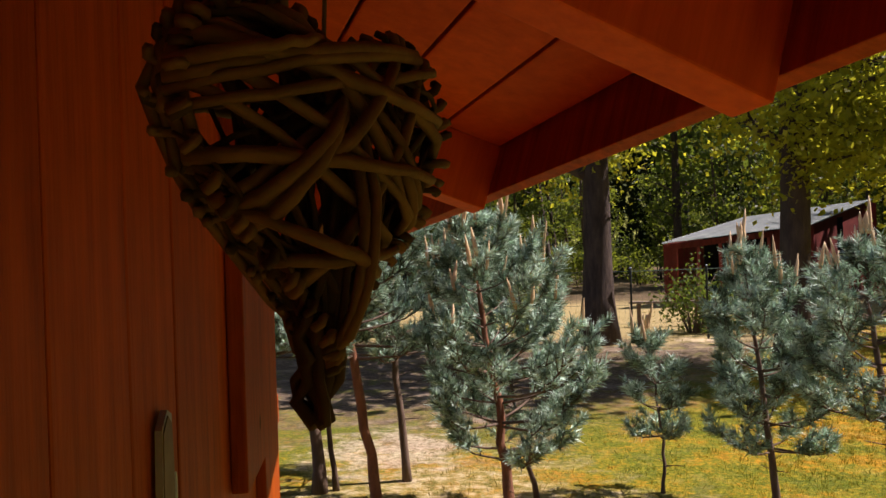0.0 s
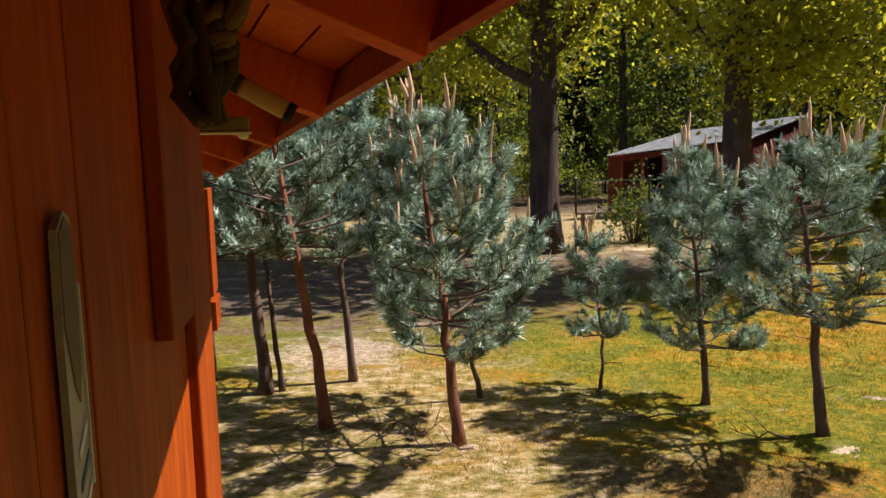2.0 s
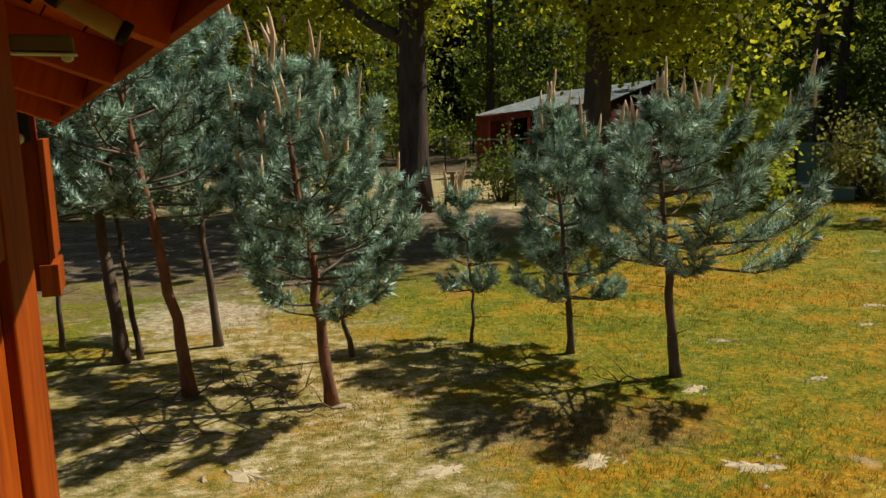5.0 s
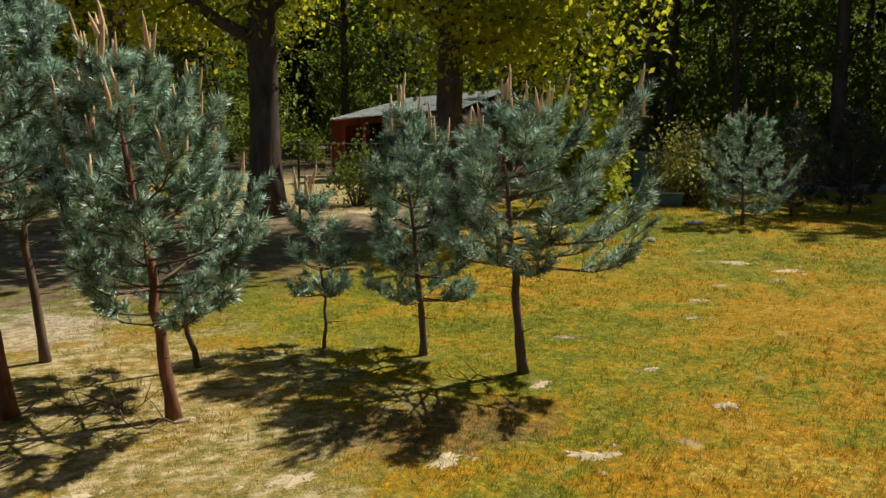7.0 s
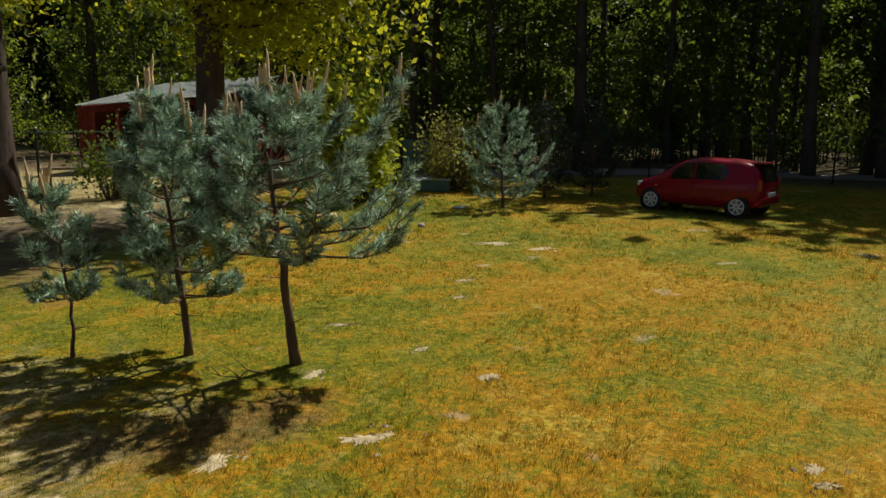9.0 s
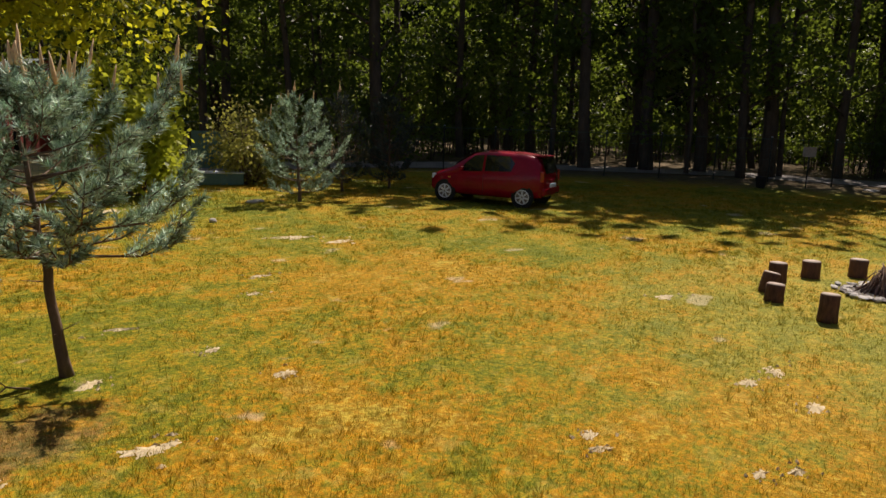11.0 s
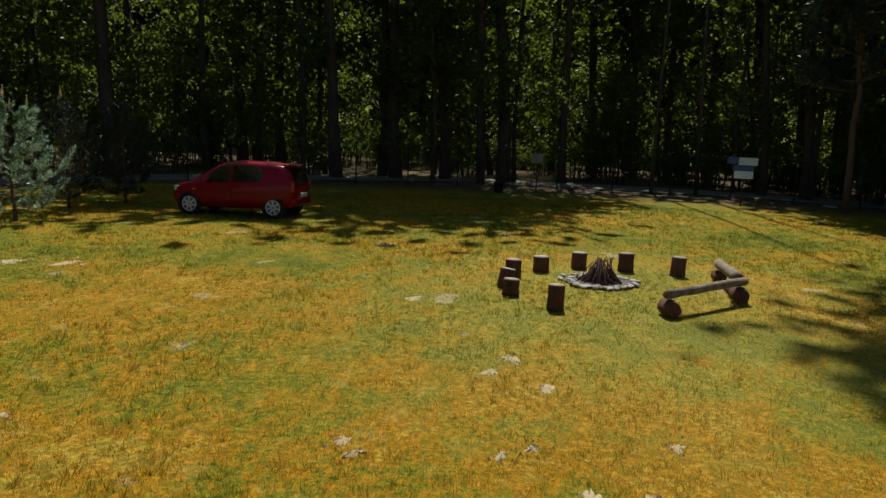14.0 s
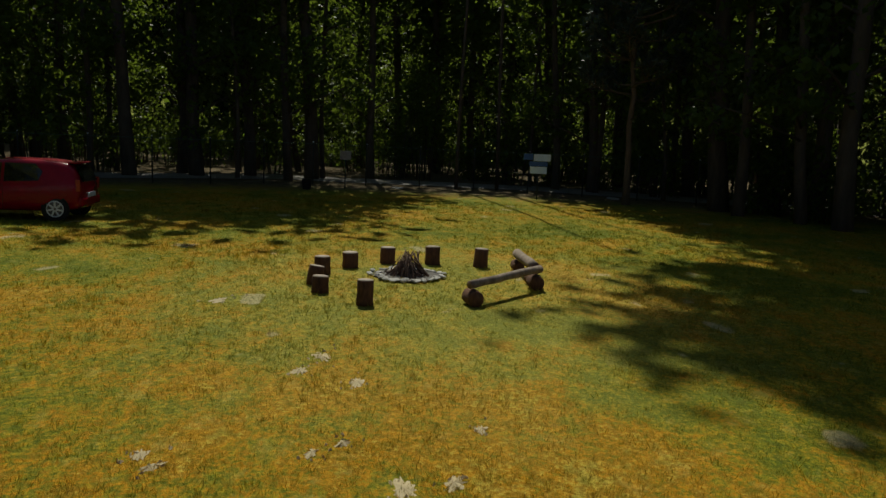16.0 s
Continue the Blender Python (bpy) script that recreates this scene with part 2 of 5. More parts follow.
M_pine_bark = mottled("pine_bark", (0.06, 0.030, 0.018), (0.34, 0.145, 0.072), 12, 0.9, 0.8, stretch=(1, 1, 0.35), depth=0.01)
M_pine_dark = mottled("pine_bark_grey", (0.07, 0.05, 0.035), (0.19, 0.13, 0.09), 16, 0.9, 0.8, stretch=(1, 1, 0.35), depth=0.01)
M_needles = needle_leaf("pine_needles", (0.028, 0.050, 0.025), (0.23, 0.365, 0.25), (0.76, 0.96, 0.84), (0.36, 0.48, 0.27))
# darker needle copy; on the lawn-edge pines it paints the forest's shade
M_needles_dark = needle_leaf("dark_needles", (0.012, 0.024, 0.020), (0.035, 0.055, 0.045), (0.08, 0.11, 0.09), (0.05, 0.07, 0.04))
M_candle = mottled("pine_shoot", (0.52, 0.34, 0.17), (0.80, 0.60, 0.34), 30, 0.7, 0.3, depth=0.002)
M_oak_bark = mottled("oak_bark", (0.035, 0.026, 0.021), (0.13, 0.095, 0.072), 7, 0.95, 1.0, stretch=(1, 1, 0.22), depth=0.04)
M_trunk_bark = mottled("forest_bark", (0.035, 0.028, 0.022), (0.13, 0.10, 0.075), 5, 0.95, 1.0, stretch=(1, 1, 0.25), depth=0.03)
M_oak_leaf = leafy("oak_leaves", (0.06, 0.10, 0.010), (0.26, 0.28, 0.020), (0.62, 0.62, 0.03), 0.55)
M_leaf = leafy("forest_leaves", (0.016, 0.034, 0.008), (0.066, 0.108, 0.016), (0.20, 0.28, 0.03), 0.42, 0.3)
# lighter copy of the forest leaves: sunshine painted into the maples' colour
M_leaf_sunlit = leafy("sunlit_maple_leaves", (0.036, 0.068, 0.011), (0.105, 0.145, 0.016), (0.28, 0.35, 0.028), 0.48, 0.3)
M_bush_leaf = leafy("bush_leaves", (0.09, 0.135, 0.012), (0.36, 0.40, 0.035), (0.56, 0.62, 0.05), 0.42)
M_bloom_leaf = leafy("blooming_bush_leaves", (0.08, 0.10, 0.02), (0.38, 0.36, 0.12), (0.40, 0.40, 0.08), 0.4)
M_sheet = mottled("grey_roof_sheet", (0.17, 0.22, 0.21), (0.32, 0.38, 0.36), 3, 0.5, 0.1, spec=0.5)
M_red_wall = mottled("red_shed_paint", (0.17, 0.035, 0.028), (0.30, 0.06, 0.045), 5, 0.75, 0.3)
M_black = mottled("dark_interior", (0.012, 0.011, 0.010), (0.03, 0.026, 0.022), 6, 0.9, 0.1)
M_wire = mottled("green_fence_wire", (0.03, 0.07, 0.055), (0.06, 0.12, 0.095), 10, 0.5, 0.0)
M_post = mottled("dark_fence_post", (0.015, 0.02, 0.018), (0.04, 0.05, 0.045), 10, 0.5, 0.1)
M_stump = mottled("stump_bark", (0.045, 0.024, 0.016), (0.19, 0.090, 0.052), 18, 0.95, 1.0, stretch=(1, 1, 0.3), depth=0.01)
M_cut = mottled("cut_wood", (0.24, 0.19, 0.15), (0.42, 0.35, 0.29), 12, 0.85, 0.3, depth=0.003)
M_log = mottled("weathered_log", (0.12, 0.085, 0.062), (0.37, 0.30, 0.24), 9, 0.85, 0.5, stretch=(1, 1, 0.3), depth=0.006)
M_stick = mottled("dead_branches", (0.07, 0.042, 0.033), (0.27, 0.18, 0.135), 14, 0.9, 0.5, depth=0.004)
M_stone = mottled("pale_stone", (0.27, 0.26, 0.24), (0.56, 0.54, 0.50), 9, 0.85, 0.5, depth=0.01)
M_ash = mottled("ash", (0.04, 0.037, 0.035), (0.16, 0.145, 0.13), 9, 0.95, 0.5)
M_white = mottled("white_plastic", (0.56, 0.66, 0.80), (0.70, 0.80, 0.92), 6, 0.4, 0.0)
M_grey = mottled("grey_plastic", (0.16, 0.14, 0.12), (0.26, 0.23, 0.20), 6, 0.5, 0.05)
M_tan = mottled("sun_bleached_housing", (0.42, 0.30, 0.18), (0.55, 0.41, 0.27), 6, 0.5, 0.05)
M_blue = mottled("blue_sign_paint", (0.03, 0.08, 0.22), (0.06, 0.13, 0.32), 6, 0.5, 0.0)
M_plate = mottled("weathered_grey_plate", (0.16, 0.18, 0.23), (0.34, 0.37, 0.44), 9, 0.3, 0.1, spec=0.5)
M_plate_dark = mottled("brown_print", (0.10, 0.07, 0.05), (0.22, 0.16, 0.12), 9, 0.5, 0.0)


def car_paint():
    n = Nodes("red_car_paint")
    v = n.place(1, 1, 1, local=True)
    c = n.ramp(n.noise(3, 4, 0.6, v), (0.3, (0.20, 0.001, 0.010)), (0.7, (0.26, 0.002, 0.016)))
    n.done(c, 0.25, 0.0, 0.2)
    n.bsdf.inputs["Coat Weight"].default_value = 0.2
    n.bsdf.inputs["Coat Roughness"].default_value = 0.05
    return n.mat


M_red = car_paint()
M_glass = mottled("dark_car_glass", (0.010, 0.012, 0.014), (0.02, 0.022, 0.024), 3, 0.06, 0.0, spec=0.6)
M_tyre = mottled("tyre_rubber", (0.012, 0.012, 0.012), (0.03, 0.03, 0.03), 20, 0.85, 0.2)
M_alloy = mottled("silver_alloy", (0.62, 0.65, 0.70), (0.78, 0.80, 0.84), 8, 0.4, 0.0, metal=0.35)
M_lamp_white = mottled("clear_lamp", (0.60, 0.63, 0.66), (0.75, 0.78, 0.80), 8, 0.12, 0.0, spec=0.7)
M_lamp_red = mottled("red_lamp", (0.26, 0.012, 0.014), (0.40, 0.03, 0.02), 8, 0.15, 0.0, spec=0.6)
M_lamp_amber = mottled("amber_lamp", (0.55, 0.22, 0.03), (0.7, 0.32, 0.05), 8, 0.2, 0.0)

# ---- mesh helpers ----


def mesh_of(name, verts, faces, material, smooth=False):
    me = bpy.data.meshes.new(name)
    me.from_pydata([tuple(v) for v in verts], [], [tuple(f) for f in faces])
    me.materials.append(material)
    if smooth:
        me.polygons.foreach_set("use_smooth", [True] * len(me.polygons))
    me.update()
    return me


def tris_mesh(name, co, per, material):
    """A mesh from an array of corners, per corners to a face."""
    co = np.asarray(co, dtype=np.float32).reshape(-1, 3)
    count = len(co) // per
    me = bpy.data.meshes.new(name)
    me.vertices.add(len(co))
    me.vertices.foreach_set("co", co.ravel())
    me.loops.add(len(co))
    me.loops.foreach_set("vertex_index", np.arange(len(co), dtype=np.int32))
    me.polygons.add(count)
    me.polygons.foreach_set("loop_start", np.arange(0, len(co), per, dtype=np.int32))
    me.materials.append(material)
    me.update(calc_edges=True)
    return me


def part(name, data, material=None, parent=None, label="", m=None):
    """Links a bmesh or a mesh as one mesh object, under a thing or under a part."""
    if isinstance(data, bmesh.types.BMesh):
        me = bpy.data.meshes.new(name)
        data.to_mesh(me)
        data.free()
        me.materials.append(material)
        data = me
    ob = new(name, data)
    if parent is not None:
        ob.parent = parent
    if m is not None:
        ob.matrix_basis = m
    if label:
        ob["label"] = label
    return ob


def empty(name, m=None, **tags):
    ob = new(name)
    ob.empty_display_size = 0.1
    if m is not None:
        ob.matrix_basis = m
    return tagged(ob, **tags)


def box(x0, x1, y0, y1, z0, z1, bevel=0.0):
    bm = bmesh.new()
    bmesh.ops.create_cube(bm, size=1.0)
    for v in bm.verts:
        v.co = Vector((x0 if v.co.x < 0 else x1, y0 if v.co.y < 0 else y1, z0 if v.co.z < 0 else z1))
    if bevel:
        bmesh.ops.bevel(bm, geom=bm.edges[:], offset=bevel, segments=2, affect="EDGES", profile=0.6)
    return bm


def tube_data(points, radii, sides=8, cap=True, wobble=0.0, rng=random):
    pts = [Vector(p) for p in points]
    verts, faces = [], []
    ref = Vector((0.31, 0.87, 0.39))
    for i, p in enumerate(pts):
        d = (pts[min(i + 1, len(pts) - 1)] - pts[max(i - 1, 0)]).normalized()
        a = d.cross(ref).normalized()
        b = d.cross(a)
        for k in range(sides):
            t = 2 * math.pi * k / sides
            r = radii[i] * (1 + wobble * (rng.random() - 0.5))
            verts.append(p + (a * math.cos(t) + b * math.sin(t)) * r)
    for i in range(len(pts) - 1):
        for k in range(sides):
            k2 = (k + 1) % sides
            faces.append((i * sides + k, i * sides + k2, (i + 1) * sides + k2, (i + 1) * sides + k))
    if cap:
        faces.append(tuple(range(sides))[::-1])
        faces.append(tuple(range((len(pts) - 1) * sides, len(pts) * sides)))
    return verts, faces


def tube(name, points, radii, material, sides=8, smooth=True, wobble=0.0, rng=random):
    v, f = tube_data(points, radii, sides, True, wobble, rng)
    return mesh_of(name, v, f, material, smooth)


class Soup:
    """Many tubes gathered into one mesh."""

    def __init__(self):
        self.v, self.f = [], []

    def tube(self, points, radii, sides=6):
        v, f = tube_data(points, radii, sides)
        o = len(self.v)
        self.v += v
        self.f += [tuple(i + o for i in q) for q in f]

    def mesh(self, name, material, smooth=True):
        return mesh_of(name, self.v, self.f, material, smooth)


def leaf_quads(rng, centers, size, droop=0.3, aspect=0.62):
    """Corner array of diamond leaves at the centres."""
    n = len(centers)
    d = rng.normal(size=(n, 3))
    d[:, 2] -= droop
    d /= np.linalg.norm(d, axis=1)[:, None]
    s = np.cross(d, rng.normal(size=(n, 3)))
    s /= np.linalg.norm(s, axis=1)[:, None] + 1e-9
    k = size * (0.6 + 0.8 * rng.random(n))[:, None]
    a, c = centers - d * k * 0.5, centers + d * k * 0.5
    m = centers - d * k * 0.06
    return np.stack([a, m + s * k * aspect * 0.5, c, m - s * k * aspect * 0.5], axis=1).reshape(-1, 3)

# ---- ground ----


def ground_z(x, y):
    near = max(0.0, 1 - math.hypot(x - 10, y - 8) / 60)
    return near * (0.03 * noise.noise(Vector((x * 0.35, y * 0.35, 0))) + 0.014 * noise.noise(Vector((x * 1.3, y * 1.3, 4))) - 0.012)


def build_ground():
    """One sheet: fine and slightly uneven near the lawn, coarse to the horizon."""
    xs = np.concatenate([np.linspace(-700, -24, 14), np.linspace(-20, 40, 151), np.linspace(46, 900, 16)])
    ys = np.concatenate([np.linspace(-700, -24, 14), np.linspace(-20, 40, 151), np.linspace(46, 900, 16)])
    verts, faces = [], []
    for y in ys:
        for x in xs:
            verts.append((x, y, ground_z(x, y)))
    w = len(xs)
    for j in range(len(ys) - 1):
        for i in range(w - 1):
            a = j * w + i
            faces.append((a, a + 1, a + w + 1, a + w))
    ob = part("ground", mesh_of("ground", verts, faces, M_ground, True))
    tagged(ob, "sunlit mossy lawn, yellow and green, with bare sandy patches", "ground", kind="structure")
    return ob


build_ground()


def build_grass():
    rng = np.random.default_rng(5)
    tufts, per = 62000, 6
    # thicker near the house, thinner further off
    r = 0.9 + 28.3 * rng.random(tufts) ** 1.35
    a = np.radians(-48 + 150 * rng.random(tufts))
    x, y = 0.9 + r * np.cos(a), -0.5 + r * np.sin(a)
    f = (y - 5) - 1.375 * np.maximum(x - 2, -1.0)
    keep = rng.random(tufts) < np.clip(1.05 - f / 7.0, 0.12, 1)
    x, y, r = x[keep], y[keep], r[keep]
    tall = np.repeat(0.5 + rng.random(len(x)) ** 2 * 1.3, per)
    x, y, r = np.repeat(x, per), np.repeat(y, per), np.repeat(r, per)
    n = len(x)
    away = rng.normal(size=(n, 2))
    x, y = x + away[:, 0] * (0.012 + 0.0012 * r), y + away[:, 1] * (0.012 + 0.0012 * r)
    base = np.stack([x, y, np.full(n, -0.03)], axis=1)
    h = (0.016 + 0.026 * rng.random(n)) * tall * (1 + r * 0.03)
    d = np.stack([away[:, 0] * 0.5 + rng.normal(size=n) * 0.35, away[:, 1] * 0.5 + rng.normal(size=n) * 0.35, np.ones(n)], axis=1)
    tip = base + d * h[:, None] + np.array([0, 0, 0.022])
    s = np.stack([rng.normal(size=n), rng.normal(size=n), np.zeros(n)], axis=1)
    s /= np.linalg.norm(s, axis=1)[:, None]
    s *= (0.0020 + 0.00045 * r)[:, None]
    co = np.stack([base - s, base + s, tip], axis=1).reshape(-1, 3)
    ob = part("grass", tris_mesh("grass", co, 3, M_blades))
    tagged(ob, "short dry grass and moss over the lawn", "grass", kind="stuff")


build_grass()

# bare sandy spots in the turf
SAND = [(7.58, 8.38, 0.36), (6.83, 7.53, 0.28), (5.09, 5.86, 0.26), (5.22, 4.85, 0.34), (3.5, 4.3, 0.5), (2.4, 4.55, 0.45), (1.28, 4.54, 0.40), (-0.16, 4.67, 0.40), (0.53, 5.92, 0.25), (3.8, 5.8, 0.35),
        (5.99, 2.05, 0.28), (5.83, 1.87, 0.26), (6.25, 0.82, 0.24), (6.48, 0.63, 0.22), (5.83, 0.05, 0.38), (5.97, -0.30, 0.34), (6.98, -0.45, 0.26), (10.96, 3.47, 0.45), (8.71, 1.39, 0.4), (7.95, 0.83, 0.35), (8.2, 1.49, 0.35),
        (3.66, 4.29, 0.25), (10.1, 10.7, 0.8), (10.5, 9.8, 0.7), (9.04, 16.0, 1.2), (5.0, 20.0, 1.5), (4.8, 7.2, 0.35)]
M_sand = mottled("pale_sand", (0.38, 0.31, 0.17), (0.60, 0.50, 0.32), 7, 0.95, 0.6, local=False)


def build_sand():
    """Low uneven spots of sand, ragged at the edge, half covered by the blades."""
    rng = random.Random(3)
    verts, faces = [], []

    def spot(cx, cy, rx, ry, turn, n):
        o = len(verts)
        for i in range(n):
            a = 6.2832 * i / n
            q = rng.uniform(0.45, 1.25)
            px, py = math.cos(a) * rx * q, math.sin(a) * ry * q
            vx, vy = cx + px * math.cos(turn) - py * math.sin(turn), cy + px * math.sin(turn) + py * math.cos(turn)
            verts.append((vx, vy, ground_z(vx, vy) + 0.002))
        verts.append((cx, cy, ground_z(cx, cy) + 0.022))
        faces.extend((o + i, o + (i + 1) % n, o + n) for i in range(n))

    for x, y, w in SAND:
        turn = rng.uniform(-0.6, 0.6)
        spot(x, y, w * 0.42, w * 0.22, turn, 30)
        for k in range(7):
            spot(x + rng.gauss(0, w * 0.45), y + rng.gauss(0, w * 0.3), w * rng.uniform(0.03, 0.12), w * rng.uniform(0.02, 0.07), turn, 12)
    tagged(part("sand", mesh_of("sand", verts, faces, M_sand)), "pale bare sand showing through the worn turf", "sand", kind="stuff")


build_sand()

# ---- the timber house ----
WALL_TURN = 13.5
house = empty("house", pose(0, 0, 0, 0, 0, WALL_TURN), label="orange-stained timber house with a deep open eave", category="house")


def plank_wall(parent, v, u0, u1, z0, z1, width, thick, material, seed):
    """Vertical planks side by side, faces towards +x of the parent."""
    rng = random.Random(seed)
    u = u0
    while u < u1 - 0.01:
        w = min(width * rng.uniform(0.94, 1.06), u1 - u)
        p = part("plank", box(-thick, 0, 0.002, w - 0.002, 0, z1 - z0, 0.004), material, parent)
        p.location = (v + rng.uniform(-0.0015, 0.0015), u, z0)
        u += w


# wall runs on unseen to y = -6, added to cut light from behind
part("wall_core", box(-3.5, 0.262, -6.0, 0.438, -0.1, 3.3), M_wood_dark, house)
part("wall_core", box(-3.5, 0.258, 0.438, 0.937, -0.1, 3.3), M_wood_dark, house)
part("wall_core", box(-3.5, 0.262, 0.937, 1.155, -0.1, 3.3), M_wood_dark, house)
plank_wall(house, 0.288, -5.4, 0.44, 0.0, 3.25, 0.195, 0.025, M_wood, 1)
plank_wall(house, 0.282, 0.44, 0.936, 0.0, 3.25, 0.25, 0.019, M_wood, 2)
p = part("corner_trim", box(0, 0.024, 0, 0.243, 0, 3.2, 0.004), M_wood, house)
p.location = (0.278, 0.937, 0.0)
p = part("corner_trim", box(-0.12, 0.0, 0, 0.022, 0, 3.2, 0.004), M_wood, house)
p.location = (0.2985, 1.157, 0.0)
p = part("upper_board", box(0, 0.030, 0, 0.233, 0, 0.95, 0.004), M_wood, house, "short thick board with a dark knot")
p.location = (0.2845, 0.62, 2.303)
bm = bmesh.new()
bmesh.ops.create_circle(bm, cap_ends=True, radius=0.011, segments=12)
for v in bm.verts:
    v.co = Vector((0.0308, 0.160 + v.co.x, 0.089 + v.co.y * 1.4))
part("knot", bm, M_stump, p, "dark knot in the wood")

# the eave: bottom edge of the fascia, its run and the way up to the wall
EAVE_AT = Vector((0.876, 0.5, 2.899))
EAVE_RUN = Vector((-0.4514, 0.8884, -0.0832)).normalized()
EAVE_IN = Vector((-0.888, -0.4514, 0.36))
EAVE_IN = (EAVE_IN - EAVE_RUN * EAVE_IN.dot(EAVE_RUN)).normalized()
EAVE_UP = EAVE_IN.cross(EAVE_RUN).normalized()
if EAVE_UP.z < 0:
    EAVE_UP = -EAVE_UP
roof_m = Matrix((EAVE_IN, EAVE_RUN, EAVE_UP)).transposed().to_4x4()
roof_m.translation = EAVE_AT
house_inv = house.matrix_basis.inverted()


def eave_part(name, bm, material, label=""):
    return part(name, bm, material, house, label, house_inv @ roof_m)


# x runs in towards the wall, y along the eave, z up from the soffit
# R0 carries the eave on unseen behind the view, added to block skylight
R0, R1 = -4.6, 4.75
eave_part("fascia", box(-0.028, 0.0, R0, R1, 0.0, 0.175, 0.003), M_wood)
for i in range(9):
    eave_part("soffit_board", box(0.003 + i * 0.145, 0.003 + i * 0.145 + 0.139, R0, R1, 0.118, 0.14, 0.004), M_soffit_lit)
eave_part("roof_deck", box(-0.05, 1.9, R0, R1 + 0.05, 0.142, 0.19), M_wood_dark)
for k in range(-4, 6):
    y0 = -0.195 + 0.86 * k
    eave_part("rafter", box(0.0, 1.3, y0, y0 + 0.07, -0.035, 0.1175, 0.004), M_soffit_lit)

# far end of the house: a raised side panel below the eave
fx, fy = -1.35, 4.82
wing = pose(fx, fy, 0, 0, 0, 16.0)
p = part("side_panel", box(-1.6, -0.032, -0.04, 0.0, 1.40, 2.62, 0.005), M_wood_dark, house, "", house_inv @ wing)
p = part("panel_edge", box(-0.03, 0.005, -0.055, 0.35, 1.62, 2.42, 0.004), M_wood, house, "", house_inv @ wing)
p = part("panel_foot", box(-0.10, 0.016, -0.062, 0.35, 1.36, 1.58, 0.004), M_wood, house, "", house_inv @ wing)
p = part("rear_wall", box(-4.5, -1.1, 0.0, 0.2, -0.05, 3.2), M_wood_dark, house, "", house_inv @ wing)


def wall_m(v, u, z, rz=0):
    return pose(0, 0, 0, 0, 0, WALL_TURN) @ pose(v, u, z, 0, 0, rz)


# plate on the planks beside the door
plate = empty("wall_plate", wall_m(0.292, 0.130, 2.235), label="tall thin grey-blue plate with a brown print, hung on the planks", category="plate")


def flat_piece(outline, x0, x1):
    """A flat piece with the given outline (y, z), from x0 to x1."""
    b = bmesh.new()
    front = [b.verts.new((x1, y, z)) for y, z in outline]
    back = [b.verts.new((x0, y, z)) for y, z in outline]
    b.faces.new(front)
    b.faces.new(back[::-1])
    for i in range(len(outline)):
        j = (i + 1) % len(outline)
        b.faces.new((front[j], front[i], back[i], back[j]))
    bmesh.ops.recalc_face_normals(b, faces=b.faces[:])
    return b


part("board", flat_piece([(0.0, -0.07), (0.054, 0.015), (0.054, 0.24), (0.048, 0.31), (0.030, 0.318), (0.006, 0.30), (0.0, 0.2)], 0.0, 0.008), M_plate, plate)
part("edge", flat_piece([(0.0545, 0.015), (0.057, 0.016), (0.057, 0.235), (0.0545, 0.24)], 0.0, 0.010), M_white, plate, "pale worn edge")
part("brown_print", flat_piece([(0.004, 0.20), (0.022, 0.135), (0.034, 0.115), (0.044, 0.15), (0.050, 0.23), (0.044, 0.30), (0.028, 0.312), (0.008, 0.295)], 0.0082, 0.0094), M_plate_dark, plate, "faded dark brown print")
for k in range(3):
    z = -0.012 + 0.034 * k
    part("printed_bar", flat_piece([(0.016, z), (0.048, z + 0.026), (0.048, z + 0.036), (0.016, z + 0.010)], 0.0082, 0.0092), M_white if k != 1 else M_blue, plate)

# ---- wicker heart ----


def heart_point(t, s=1.0):
    x = 16 * math.sin(t) ** 3
    z = 13 * math.cos(t) - 5 * math.cos(2 * t) - 2 * math.cos(3 * t) - math.cos(4 * t)
    return Vector((x / 16 * 0.5 * s, 0, (z - 2.5) / 17 * 0.56 * s))


def in_heart(p, s):
    """Whether p lies inside the heart's outline."""
    inside = False
    ring = [heart_point(2 * math.pi * i / 60, s) for i in range(60)]
    for u, v in zip(ring, ring[1:] + ring[:1]):
        if (u.z > p.z) != (v.z > p.z) and p.x < (v.x - u.x) * (p.z - u.z) / (v.z - u.z) + u.x:
            inside = not inside
    return inside


